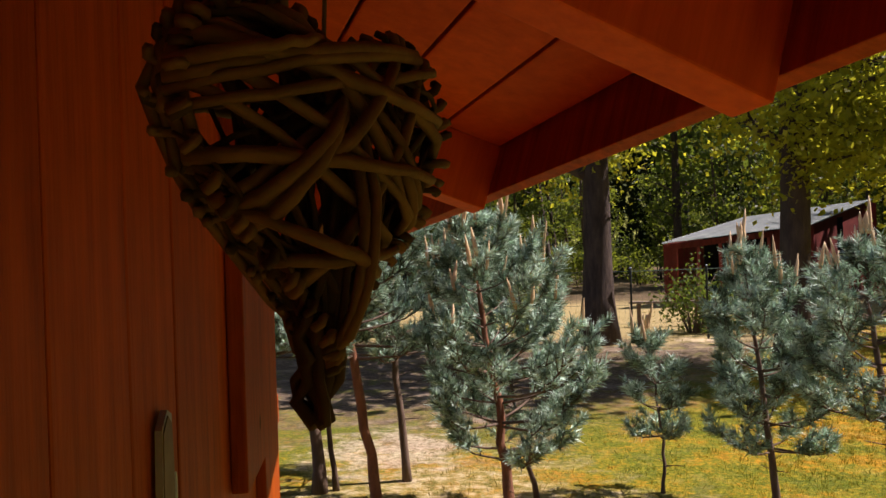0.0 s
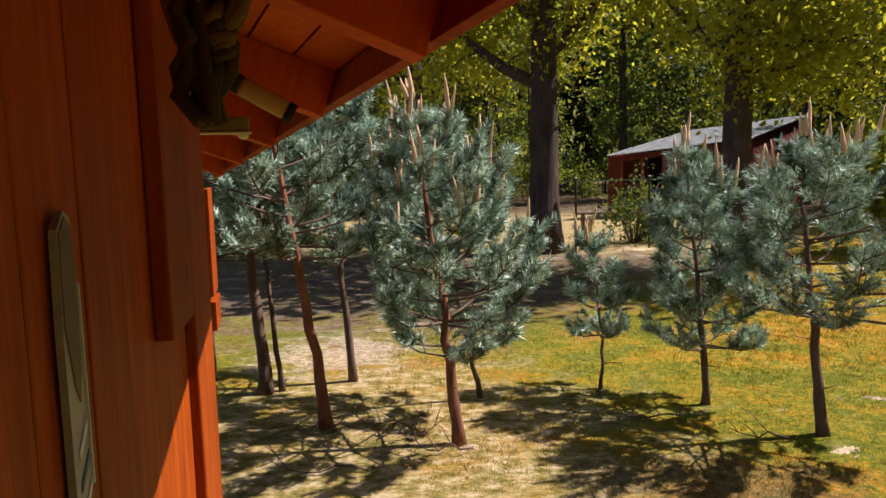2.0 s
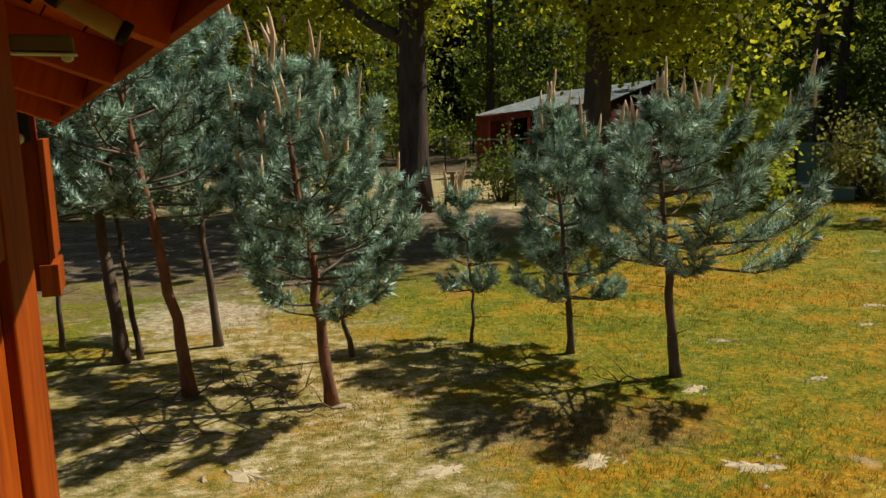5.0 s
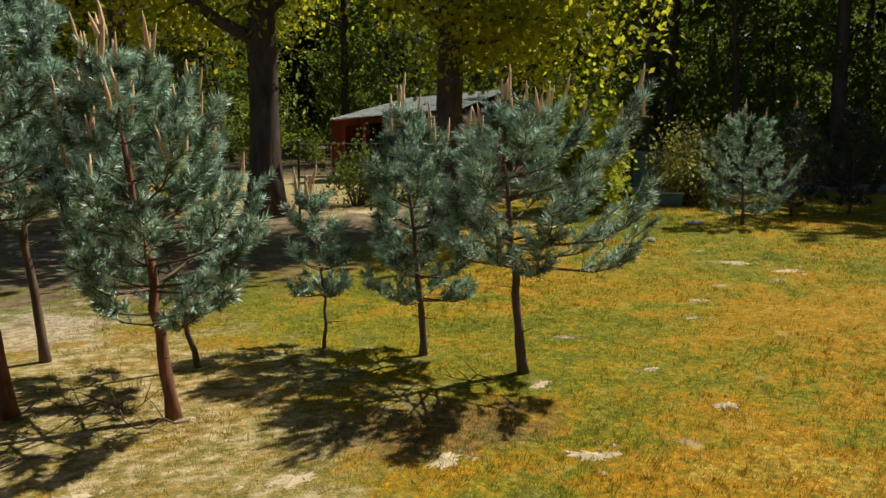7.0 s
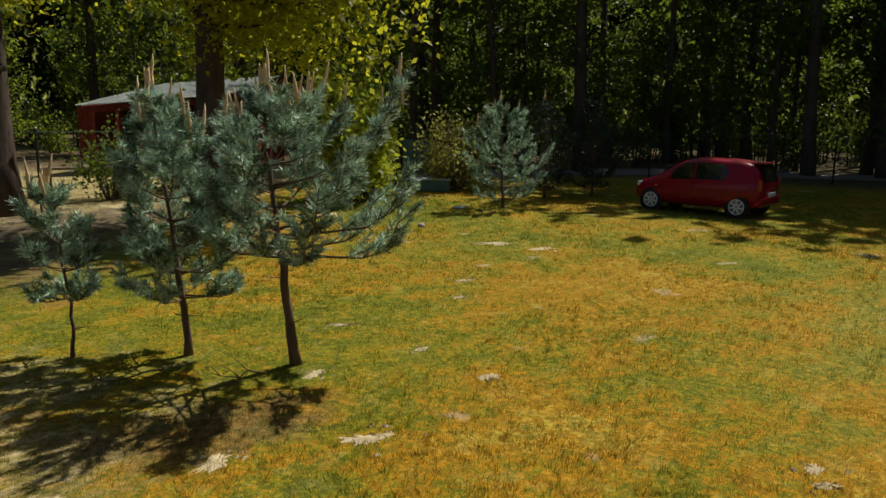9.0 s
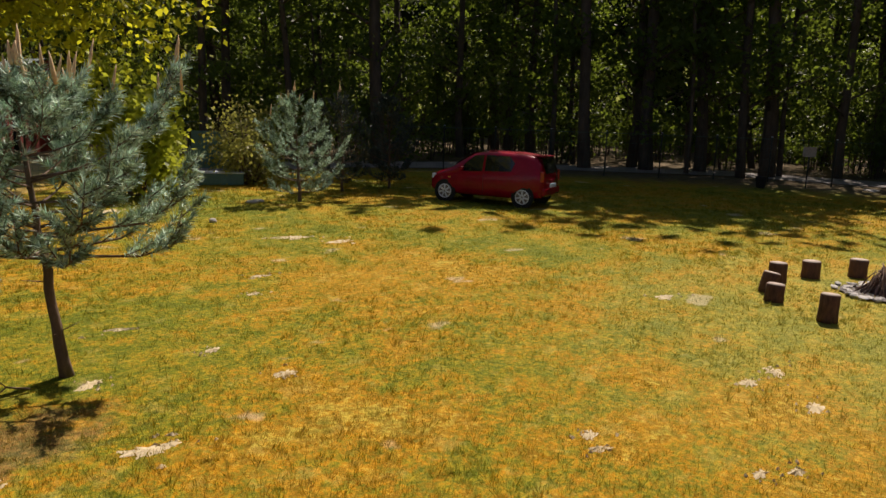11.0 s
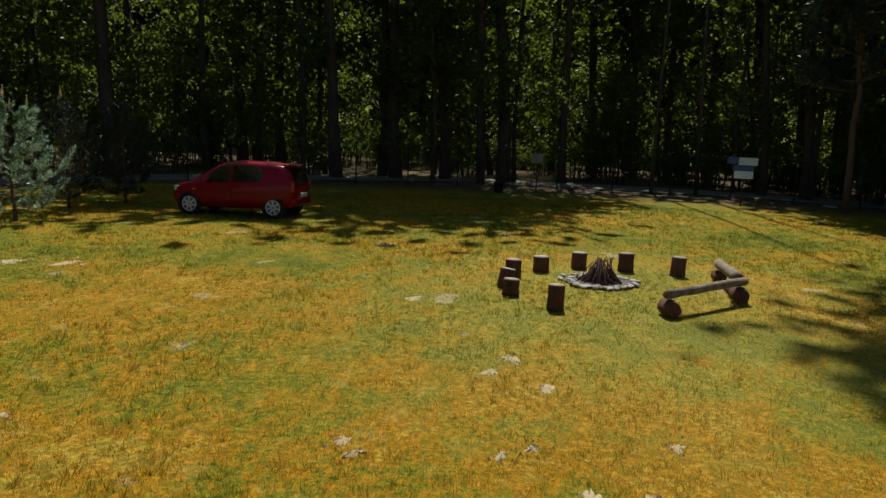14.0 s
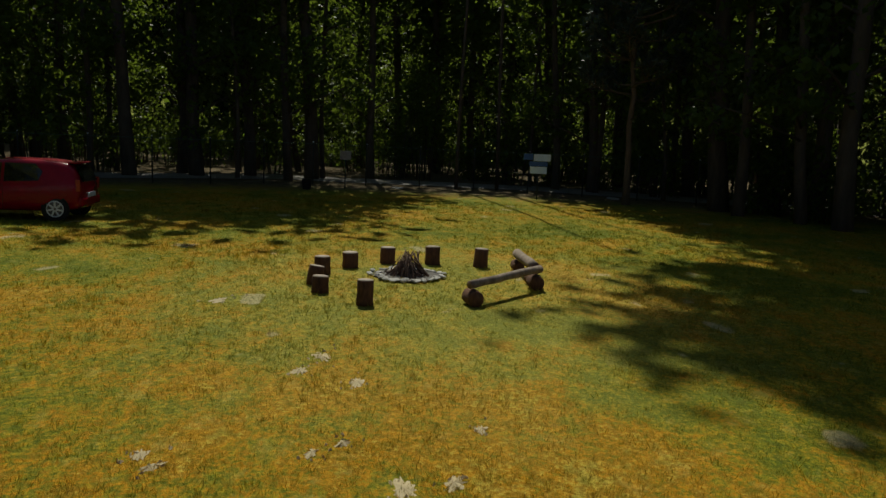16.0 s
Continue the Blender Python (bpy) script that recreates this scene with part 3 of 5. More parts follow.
def build_heart(m):
    """Bent twigs laid over a bent frame, thick ones on both faces and a dense tangle between."""
    rng = random.Random(11)
    h = empty("wicker_heart", m, label="brown willow heart woven of bent twigs, hung under the eave", category="decoration")
    W = 0.230
    for k in range(4):
        off = Vector((rng.uniform(-1, 1) * 0.003, rng.uniform(-1, 1) * 0.02, rng.uniform(-1, 1) * 0.003))
        pts = [heart_point(2 * math.pi * i / 40, W * rng.uniform(0.93, 0.99)) + off for i in range(41)]
        part("frame_twig", tube("frame_twig", pts, [0.0036] * 41, M_wicker, 6), parent=h)
    made = 0
    while made < 112:
        thick = made >= 80
        a, b = rng.uniform(0, 6.2832), rng.uniform(0, 6.2832)
        p, q = heart_point(a, W * 1.0), heart_point(b, W * 1.0)
        if (p - q).length < (0.10 if thick else 0.06):
            continue
        if not all(in_heart(p.lerp(q, f), W) for f in (0.15, 0.3, 0.5, 0.7, 0.85)):
            continue
        if thick and made % 4 and abs(p.x - q.x) < 0.55 * (p - q).length:
            continue
        way = rng.choice((-1, 1)) if not thick else (-1 if made % 5 else 1)
        y0 = way * (rng.uniform(0.010, 0.018) if thick else rng.uniform(0.0, 0.012))
        bow = way * (rng.uniform(0.018, 0.034) if thick else rng.uniform(0.0, 0.018))
        cz = Vector((rng.uniform(-1, 1), 0, rng.uniform(-1, 1))) * 0.005
        pts = []
        for i in range(11):
            t = i / 10
            w = 4 * t * (1 - t)
            pts.append(p.lerp(q, t) + Vector((rng.uniform(-1, 1) * 0.0012, y0 * min(1.0, 3 * w) + bow * w, rng.uniform(-1, 1) * 0.0012)) + cz * w)
        r = rng.uniform(0.0040, 0.0058) if thick else rng.uniform(0.0020, 0.0040)
        # thin inner twigs coloured darker to paint the shade inside the weave
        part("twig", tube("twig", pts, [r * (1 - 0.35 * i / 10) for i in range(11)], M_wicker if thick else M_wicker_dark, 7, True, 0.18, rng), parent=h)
        made += 1
    # twigs wound round the rim
    for k in range(70):
        a = 6.2832 * k / 70 + rng.uniform(-0.04, 0.04)
        c, d = heart_point(a, W), (heart_point(a + 0.05, W) - heart_point(a - 0.05, W))
        if d.length < 1e-4:
            continue
        d.normalize()
        nrm = Vector((d.z, 0, -d.x))
        turn = [c + d * 0.014 * (i / 8 - 0.5) + nrm * math.cos(i / 8 * 5.0 - 2.5) * 0.007 + Vector((0, math.sin(i / 8 * 5.0 - 2.5) * 0.016, 0)) for i in range(9)]
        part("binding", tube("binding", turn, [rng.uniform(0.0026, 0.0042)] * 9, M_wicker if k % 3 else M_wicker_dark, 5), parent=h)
    for k in range(9):
        x = rng.uniform(-0.024, 0.024)
        pts = [(x * (1 - i / 9) + rng.uniform(-0.002, 0.002), rng.uniform(-0.012, 0.012), -0.118 - 0.014 * i) for i in range(6)]
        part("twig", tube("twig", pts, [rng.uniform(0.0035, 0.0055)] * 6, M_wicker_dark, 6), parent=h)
    part("hanger", tube("hanger", [(0, 0, 0.05), (0.002, 0, 0.14), (-0.002, 0, 0.2), (0, 0, 0.30)], [0.0016] * 4, M_stick, 5), parent=h)
    return h


build_heart(pose(0.541, -0.096, 2.806, 0, 3, 60))

# ---- lamps and boxes below the eave ----


def build_flood(m):
    f = empty("eave_lamp", m, label="tan tubular lamp on a bracket under the eave", category="lamp")
    part("housing", tube("housing", [(0, 0, 0), (0.02, 0, 0), (0.15, 0, 0), (0.165, 0, 0)], [0.026, 0.032, 0.032, 0.03], M_tan, 14), parent=f)
    part("end_cap", tube("end_cap", [(0.163, 0, 0), (0.19, 0, 0)], [0.033, 0.033], M_black, 14), parent=f)
    part("end_cap", tube("end_cap", [(-0.028, 0, 0), (0.003, 0, 0)], [0.031, 0.033], M_black, 14), parent=f)
    part("bracket", tube("bracket", [(-0.02, 0, 0.0), (-0.05, 0, 0.0), (-0.06, 0.02, -0.05), (-0.10, 0.02, -0.05)], [0.006] * 4, M_black, 6), parent=f)
    return f


build_flood(pose(0.058, 1.40, 2.80, 0, 30, 16) @ Matrix.Scale(0.82, 4))


def build_arm(m):
    f = empty("wall_lamp", m, label="pale flat-armed wall lamp below the eave", category="lamp")
    part("arm", box(-0.02, 0.105, -0.02, 0.02, -0.010, 0.026, 0.006), M_grey, f)
    part("lip", box(-0.02, 0.110, -0.024, 0.024, -0.017, -0.0125, 0.001), M_white, f)
    part("bulb", tube("bulb", [(0.09, 0, -0.014), (0.09, 0, -0.026), (0.09, 0, -0.031)], [0.014, 0.013, 0.005], M_white, 10), parent=f)
    part("mount", box(-0.09, -0.018, -0.015, 0.015, 0.0, 0.014, 0.003), M_black, f)
    return f


build_arm(pose(-0.02, 1.36, 2.69, 0, 0, 14))


def build_sensor(m):
    f = empty("camera_box", m, label="black box with a small lens on the panel", category="sensor")
    part("body", box(-0.16, 0.06, -0.10, 0.0, 0.0, 0.22, 0.02), M_black, f)
    part("lens", tube("lens", [(0.0, -0.10, 0.03), (0.0, -0.13, 0.02)], [0.035, 0.03], M_lamp_white, 10), parent=f)
    return f


build_sensor(pose(fx, fy, 2.40, 0, 0, 16.0) @ pose(-0.12, -0.045, 0))

# ---- young pines ----

def candle_mesh():
    v, f = tube_data([(0, 0, 0), (0.001, 0, 0.025), (0, 0.001, 0.075), (0.002, 0, 0.125), (0, 0, 0.17)], [0.007, 0.0135, 0.0125, 0.008, 0.001], 6)
    return mesh_of("new_shoot", v, f, M_candle, True)


CANDLE = candle_mesh()


def brush(rng, p0, p1, count, length, width):
    """Corner array of the needle pairs of one shoot: they point forward along it and bend outward."""
    p0, p1 = np.asarray(p0), np.asarray(p1)
    ax = p1 - p0
    ax = ax / (np.linalg.norm(ax) + 1e-9)
    t = rng.random(count) ** 0.8
    base = p0 + (p1 - p0) * t[:, None]
    r = rng.normal(size=(count, 3))
    r -= (r @ ax)[:, None] * ax
    r /= np.linalg.norm(r, axis=1)[:, None] + 1e-9
    spread = 0.75 + 0.55 * rng.random(count) - 0.35 * t
    d = ax * np.cos(spread)[:, None] + r * np.sin(spread)[:, None]
    tip = base + d * (length * (0.75 + 0.45 * rng.random(count)))[:, None]
    s = np.cross(d, rng.normal(size=(count, 3)))
    s /= np.linalg.norm(s, axis=1)[:, None] + 1e-9
    s *= width / 2
    return np.stack([base - s, base + s, tip], axis=1).reshape(-1, 3)


def build_pine(base, height, tip, start, radius, seed, trunk_r=0.045, bark=None, dense=1.0, candles=22, label="", needle=None, full=0.0, side=(0.0, 0.0), lift=1.0, far=False, step=0.27):
    """A young Scots pine: trunk, whorls of limbs that sweep upward, brush-like shoots, upright new candles.
    full: how wide the crown stays towards its top; side: the way in which the crown reaches further."""
    rng = np.random.default_rng(seed)
    bark = bark or M_pine_bark
    t = empty("pine_tree", pose(*base), label=label or "young blue-green pine with upright tan shoots", category="pine tree", group="young pines")
    tip = Vector((tip[0] - base[0], tip[1] - base[1], height))
    bend = Vector((rng.normal() * 0.05, rng.normal() * 0.05, 0))

    def axis(k):
        return tip * k + bend * (4 * k * (1 - k))

    pts = [axis(i / 16) + Vector((rng.normal(), rng.normal(), 0)) * (0.012 if 0 < i < 16 else 0) for i in range(17)]
    pts[0] = pts[0] - Vector((0, 0, 0.06))
    rad = [trunk_r * (1.3 if i == 0 else 1 - 0.84 * i / 16) for i in range(17)]
    part("trunk", tube("trunk", pts, rad, bark, 10, True, 0.16, random.Random(seed)), parent=t)
    # stubs of dead limbs on the bare stem
    for k in range(4 if start > 0.15 and not far else 0):
        o = axis(start * (0.35 + 0.65 * rng.random()))
        a = rng.random() * 6.283
        e = o + Vector((math.cos(a), math.sin(a), 0.15)) * (0.06 + 0.22 * rng.random())
        part("dead_stub", tube("dead_stub", [o, o.lerp(e, 0.6), e], [0.007, 0.005, 0.002], M_pine_dark, 5), parent=t)
    soup, tips = [], []
    n_whorl = max(4, int((1 - start) * height / step))
    length = 0.092 if not far else 0.095
    width = 0.0125 if not far else 0.020
    for w in range(n_whorl):
        k = start + (0.91 - start) * w / (n_whorl - 1)
        rel = min(1.0, max(0.0, (k - start) / (0.91 - start)))
        prof = (1 - rel) ** 0.7 * (0.62 + 0.38 * min(1.0, rel * 3.5))
        prof = max(prof, full * (1 - rel) ** 0.45)
        nb = 6 if rel < 0.6 else 5
        a0 = rng.random() * 6.3
        for b in range(nb):
            a = a0 + 6.283 * b / nb + rng.normal() * 0.3
            out = Vector((math.cos(a), math.sin(a), 0))
            reach = 1 + out.x * side[0] + out.y * side[1]
            L = (radius * prof * reach + 0.10) * (0.62 + 0.5 * rng.random())
            o = axis(min(0.96, max(start * 0.85, k + rng.normal() * 0.012)))
            rise = (0.10 + 0.62 * rel + rng.normal() * 0.12) * lift
            q = [o, o + out * L * 0.33 + Vector((0, 0, L * rise * 0.22)), o + out * L * 0.68 + Vector((0, 0, L * rise * 0.58)), o + out * L * 0.90 + Vector((0, 0, L * (rise + 0.08))), o + out * L + Vector((0, 0, L * (rise + 0.34) + 0.05))]
            r0 = 0.006 + 0.009 * (1 - rel) * (0.3 + L)
            limb = Soup()
            limb.tube(q, [r0, r0 * 0.8, r0 * 0.6, r0 * 0.45, r0 * 0.25], 5)
            # the shoot at the limb's end, then pairs of side shoots on the outer part
            shoots = [(q[2].lerp(q[3], 0.4), q[4] + (q[4] - q[3]).normalized() * 0.06, True)]
            n_side = int(5 + 6.5 * L)
            for s in range(n_side):
                f = 0.36 + 0.60 * (s + rng.random()) / n_side
                seg = f * 4
                i0 = min(3, int(seg))
                g = q[i0].lerp(q[i0 + 1], seg - i0)
                aa = a + (1 if s % 2 else -1) * (0.45 + 0.55 * rng.random())
                l2 = (0.13 + 0.17 * rng.random()) * (0.75 + 0.45 * min(L, 1.1)) * (1.15 - 0.4 * f)
                e = g + Vector((math.cos(aa), math.sin(aa), 0)) * l2 * 0.8 + Vector((0, 0, l2 * (0.30 + 0.45 * rel + 0.5 * rng.random() * lift)))
                limb.tube([g, g.lerp(e, 0.5) - Vector((0, 0, 0.012)), e], [r0 * 0.42, r0 * 0.36, r0 * 0.22], 4)
                shoots.append((g.lerp(e, 0.12), e, rng.random() < 0.5))
                if rng.random() < 0.4:
                    m = g.lerp(e, 0.55)
                    ab = aa + rng.choice((-1, 1)) * 0.8
                    e2 = m + Vector((math.cos(ab), math.sin(ab), 0.5 + 0.5 * rng.random())) * l2 * 0.5
                    limb.tube([m, e2], [r0 * 0.26, r0 * 0.16], 4)
                    shoots.append((m, e2, False))
            part("limb", limb.mesh("limb", M_pine_dark), parent=t)
            for g, e, end in shoots:
                cnt = int(235 * dense * (e - g).length) + 12
                if far:
                    cnt //= 2
                soup.append(brush(rng, g, e, cnt, length, width))
                tips.append((e, rel, end))
    top = axis(1.0) + Vector((0, 0, 0.13 if candles else 0.0))
    soup.append(brush(rng, axis(0.84), top, int(300 * dense), length * 1.05, width))
    tagged(part("needles", tris_mesh("needles", np.concatenate(soup), 3, needle or M_needles), parent=t), kind="stuff")
    order = sorted((q for q in tips if q[2]), key=lambda q: -0.42 * q[0].z - 0.30 * height * rng.random())
    for j, (p, rel, end) in enumerate(order[:candles]):
        s = 1.0 + 0.65 * rng.random()
        part("new_shoot", CANDLE, parent=t, m=Matrix.LocRotScale(p - Vector((0, 0, 0.03)), Euler((rng.normal() * 0.13, rng.normal() * 0.13, rng.random() * 6)), Vector((s, s, s * (0.8 + 0.6 * rng.random())))))
    for j in range(4 if candles else 0):
        part("new_shoot", CANDLE, parent=t, m=Matrix.LocRotScale(top + Vector((rng.normal() * 0.012, rng.normal() * 0.012, -0.02)), Euler((rng.normal() * 0.12, rng.normal() * 0.12, j)), Vector((1.7, 1.7, 2.0 if j == 0 else 1.2))))
    return t


build_pine((0.43, 5.98, 0), 3.02, (0.05, 6.07), 0.28, 1.0, 21, 0.058, None, 1.0, 46, "bushy blue-green pine with tan shoots and a reddish trunk", full=0.35, side=(0.30, 0.0), step=0.24)
build_pine((3.79, 6.17, 0), 2.62, (3.55, 6.28), 0.43, 1.18, 47, 0.055, M_pine_dark, 1.0, 26, "young blue-green pine with a bare dark lower trunk", full=0.40, side=(0.34, -0.1), lift=0.85, step=0.19)
build_pine((2.97, 7.03, 0), 2.58, (2.76, 7.18), 0.24, 0.68, 23, 0.042, M_pine_dark, 0.95, 16, "slim young pine standing beside a larger one", full=0.5, step=0.23)
build_pine((1.97, 7.58, 0), 1.62, (1.85, 7.7), 0.36, 0.30, 24, 0.022, M_pine_dark, 0.6, 4, "small pine sapling with a thin stem", full=0.4)
build_pine((-0.89, 6.38, 0), 3.95, (-1.45, 6.3), 0.44, 1.15, 25, 0.062, None, 1.0, 20, "tall pine with a leaning reddish bare trunk", full=0.6)
build_pine((0.62, 7.30, 0), 2.9, (0.30, 7.45), 0.34, 0.8, 26, 0.03, M_pine_dark, 0.9, 8, "thin pine half hidden behind a bushier one", full=0.5)
build_pine((-1.83, 7.48, 0), 4.1, (-2.3, 7.6), 0.40, 1.2, 27, 0.078, M_pine_dark, 0.95, 8, "dark-barked pine with a thick lower trunk", full=0.6)
build_pine((-1.66, 7.56, 0), 3.6, (-1.9, 7.8), 0.45, 0.8, 28, 0.035, M_pine_dark, 0.8, 4, "dark-barked pine close beside a thicker one", full=0.5)
build_pine((-0.90, 7.92, 0), 3.9, (-1.15, 8.1), 0.36, 1.15, 29, 0.05, M_pine_dark, 0.95, 10, "dark-barked pine in the group behind", full=0.6)
build_pine((-2.63, 8.0, 0), 3.6, (-2.9, 8.1), 0.40, 1.0, 30, 0.03, M_pine_dark, 0.8, 4, "thin-stemmed pine at the back of the group", full=0.5)
build_pine((-2.2, 8.6, 0), 3.8, (-2.5, 8.7), 0.45, 0.9, 31, 0.025, M_pine_dark, 0.8, 4, "thin-stemmed pine at the back of the group", full=0.5)
build_pine((13.95, 15.05, 0), 2.75, (13.8, 15.12), 0.09, 1.35, 32, 0.05, M_pine_dark, 0.85, 10, "silvery pine branched down to the ground", full=0.30, far=True)
# these two carry their shade in the needle colour
build_pine((16.7, 16.3, 0), 2.9, (16.6, 16.35), 0.10, 1.0, 33, 0.045, M_pine_dark, 0.55, 2, "pine at the lawn's edge with needles darkened to look shaded", M_needles_dark, full=0.45, far=True)
build_pine((18.6, 16.1, 0), 3.0, (18.5, 16.2), 0.10, 1.0, 34, 0.045, M_pine_dark, 0.55, 0, "pine at the lawn's edge with needles darkened to look shaded", M_needles_dark, full=0.45, far=True)

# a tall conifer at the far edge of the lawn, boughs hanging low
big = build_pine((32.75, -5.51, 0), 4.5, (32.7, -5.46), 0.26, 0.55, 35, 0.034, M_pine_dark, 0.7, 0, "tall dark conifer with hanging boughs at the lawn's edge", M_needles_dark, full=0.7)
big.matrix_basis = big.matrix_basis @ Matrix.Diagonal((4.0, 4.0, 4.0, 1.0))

# dead branches on the ground below the pines


def fallen_branch(x, y, rz, length, seed):
    rng = random.Random(seed)
    b = empty("fallen_branch", pose(x, y, 0.0, 0, 0, rz), label="crooked dead branch lying on the ground", category="branch", group="fallen branches")
    pts = [Vector((length * k / 7, rng.uniform(-0.06, 0.06), 0.02 + 0.05 * math.sin(k * 0.9) ** 2 + (0.12 if k > 5 else 0))) for k in range(8)]
    part("stick", tube("stick", pts, [0.010 - 0.0010 * k for k in range(8)], M_pine_dark, 6), parent=b)
    for k in (2, 3, 5):
        e = pts[k] + Vector((rng.uniform(0.1, 0.25), rng.choice((-1, 1)) * rng.uniform(0.12, 0.3), rng.uniform(0.05, 0.22)))
        part("side_twig", tube("side_twig", [pts[k], pts[k].lerp(e, 0.5) + Vector((0, 0, 0.03)), e], [0.006, 0.004, 0.002], M_pine_dark, 5), parent=b)


for i, (x, y, rz, ln) in enumerate([(0.0, 6.25, 160, 0.9), (-0.35, 6.0, 20, 0.8), (-0.35, 5.4, 200, 0.9), (0.55, 5.75, 175, 0.7), (2.6, 6.6, 190, 0.8), (-1.4, 6.1, 10, 0.9), (3.4, 6.0, 170, 0.6)]):
    fallen_branch(x, y, rz, ln, 300 + i)

# ---- old oaks ----


def clumps(rng, centers, spread, per, flat=1.0):
    """Points gathered round the centres; flat below 1 gives level sprays."""
    c = np.repeat(np.asarray(centers), per, axis=0)
    return c + rng.normal(size=c.shape) * spread * np.array([1.0, 1.0, flat])


def build_oak(base, r0, height, limbs, leaves, leaf_size, seed, label, material, lean=(0, 0)):
    """limbs: (height, heading in degrees, length, rise, radius)."""
    rng = np.random.default_rng(seed)
    t = empty("oak_tree", pose(*base), label=label, category="tree", group="old oaks")
    pts = [Vector((lean[0] * k + 0.06 * math.sin(k * 5), lean[1] * k + 0.05 * math.cos(k * 4) - 0.05, height * k)) for k in (i / 12 for i in range(13))]
    rad = [r0 * (1.75, 1.18, 1.03, 0.97, 0.94, 0.9, 0.84, 0.76, 0.66, 0.55, 0.44, 0.32, 0.2)[i] for i in range(13)]
    pts[0].z = -0.15
    part("trunk", tube("trunk", pts, rad, M_oak_bark, 18, True, 0.16, random.Random(seed)), parent=t)
    centers = []
    for h, a, L, rise, r in limbs:
        o = pts[0].lerp(pts[-1], h / height)
        d = Vector((math.cos(radians(a)), math.sin(radians(a)), 0))
        q = []
        for i in range(7):
            k = i / 6
            q.append(o + d * L * k + Vector((rng.normal() * 0.12 * k, rng.normal() * 0.12 * k, rise * k ** 1.2 + rng.normal() * 0.1 * k)))
        part("limb", tube("limb", q, [r * (1 - 0.75 * i / 6) for i in range(7)], M_oak_bark, 9, True, 0.15, random.Random(seed)), parent=t)
        for i in (2, 3, 4, 5, 6):
            for j in range(3):
                e = q[i] + Vector((rng.normal() * 0.9, rng.normal() * 0.9, rng.normal() * 0.6 + 0.2))
                centers.append(tuple(e))
                soup = Soup()
                soup.tube([q[i], q[i].lerp(e, 0.5) + Vector((0, 0, 0.1)), e], [r * 0.18, r * 0.12, r * 0.05], 5)
                part("twig", soup.mesh("twig", M_oak_bark), parent=t)
    if leaves:
        c = clumps(rng, centers, 0.45, max(1, leaves // len(centers)))
        low = c[:, 2] < 8.5
        high = c[~low][::3]
        co = [leaf_quads(rng, c[low], leaf_size), leaf_quads(rng, high, leaf_size * 2.6)]
        part("crown", tris_mesh("crown", np.concatenate(co), 4, material), parent=t)
    return t


build_oak((2.32, 19.75, 0), 0.36, 15.0,
          [(4.6, 168, 3.2, 2.2, 0.2), (5.3, 20, 2.8, 3.0, 0.2), (6.3, 200, 3.5, 3.0, 0.18), (7.5, 60, 3.0, 2.5, 0.16), (8.5, 310, 3.2, 2.5, 0.15), (9.5, 130, 3.0, 3.0, 0.15), (10.5, 240, 3.5, 3.0, 0.12), (11.5, 0, 3.5, 3.0, 0.12)],
          20000, 0.17, 41, "old oak with a thick dark trunk and a low fork", M_oak_leaf)
build_oak((6.27, 16.24, 0), 0.30, 14.0,
          [(4.7, 155, 2.2, 2.4, 0.15), (5.0, 15, 4.2, 2.6, 0.17), (5.8, 330, 4.2, 0.6, 0.12), (6.3, 350, 3.4, 0.4, 0.10), (7.0, 200, 3.0, 2.0, 0.12), (8.0, 80, 3.0, 2.0, 0.12), (8.6, 345, 4.6, 1.2, 0.12), (4.4, -20, 1.9, 0.1, 0.06), (5.0, -30, 2.2, -0.1, 0.06), (10.0, 180, 3.5, 2.5, 0.12)],
          22000, 0.16, 42, "old oak with spreading limbs and fresh yellow-green leaves", M_oak_leaf)
build_oak((-1.6, 24.5, 0), 0.28, 14.0,
          [(5.2, 150, 3.0, 2.4, 0.14), (5.6, 30, 2.5, 3.0, 0.14), (7.0, 190, 3.0, 2.0, 0.12), (8.0, 340, 3.0, 2.0, 0.12), (9.5, 90, 3.0, 2.5, 0.12)],
          12000, 0.18, 43, "forked oak behind the garden fence", M_oak_leaf)

# ---- bushes ----


def build_bush(base, height, radius, leaves, size, material, seed, label):
    rng = np.random.default_rng(seed)
    t = empty("bush", pose(*base), label=label, category="bush")
    centers = []
    for k in range(26):
        a, r = rng.random() * 6.283, radius * math.sqrt(rng.random()) * 0.9
        h = height * (0.25 + 0.75 * rng.random()) * (1 - 0.35 * (r / radius) ** 2)
        e = Vector((math.cos(a) * r, math.sin(a) * r, h))
        part("stem", tube("stem", [(e.x * 0.15, e.y * 0.15, -0.05), e * 0.5 + Vector((0, 0, 0.15)), e], [0.022, 0.014, 0.005], M_stick, 5), parent=t)
        for j in range(4):
            centers.append(tuple(e * (0.5 + 0.5 * rng.random()) + Vector(rng.normal(size=3)) * 0.22))
    c = clumps(rng, centers, radius * 0.17, leaves // len(centers))
    c[:, 2] = np.abs(c[:, 2])
    part("foliage", tris_mesh("foliage", leaf_quads(rng, c, size), 4, material), parent=t)
    return t


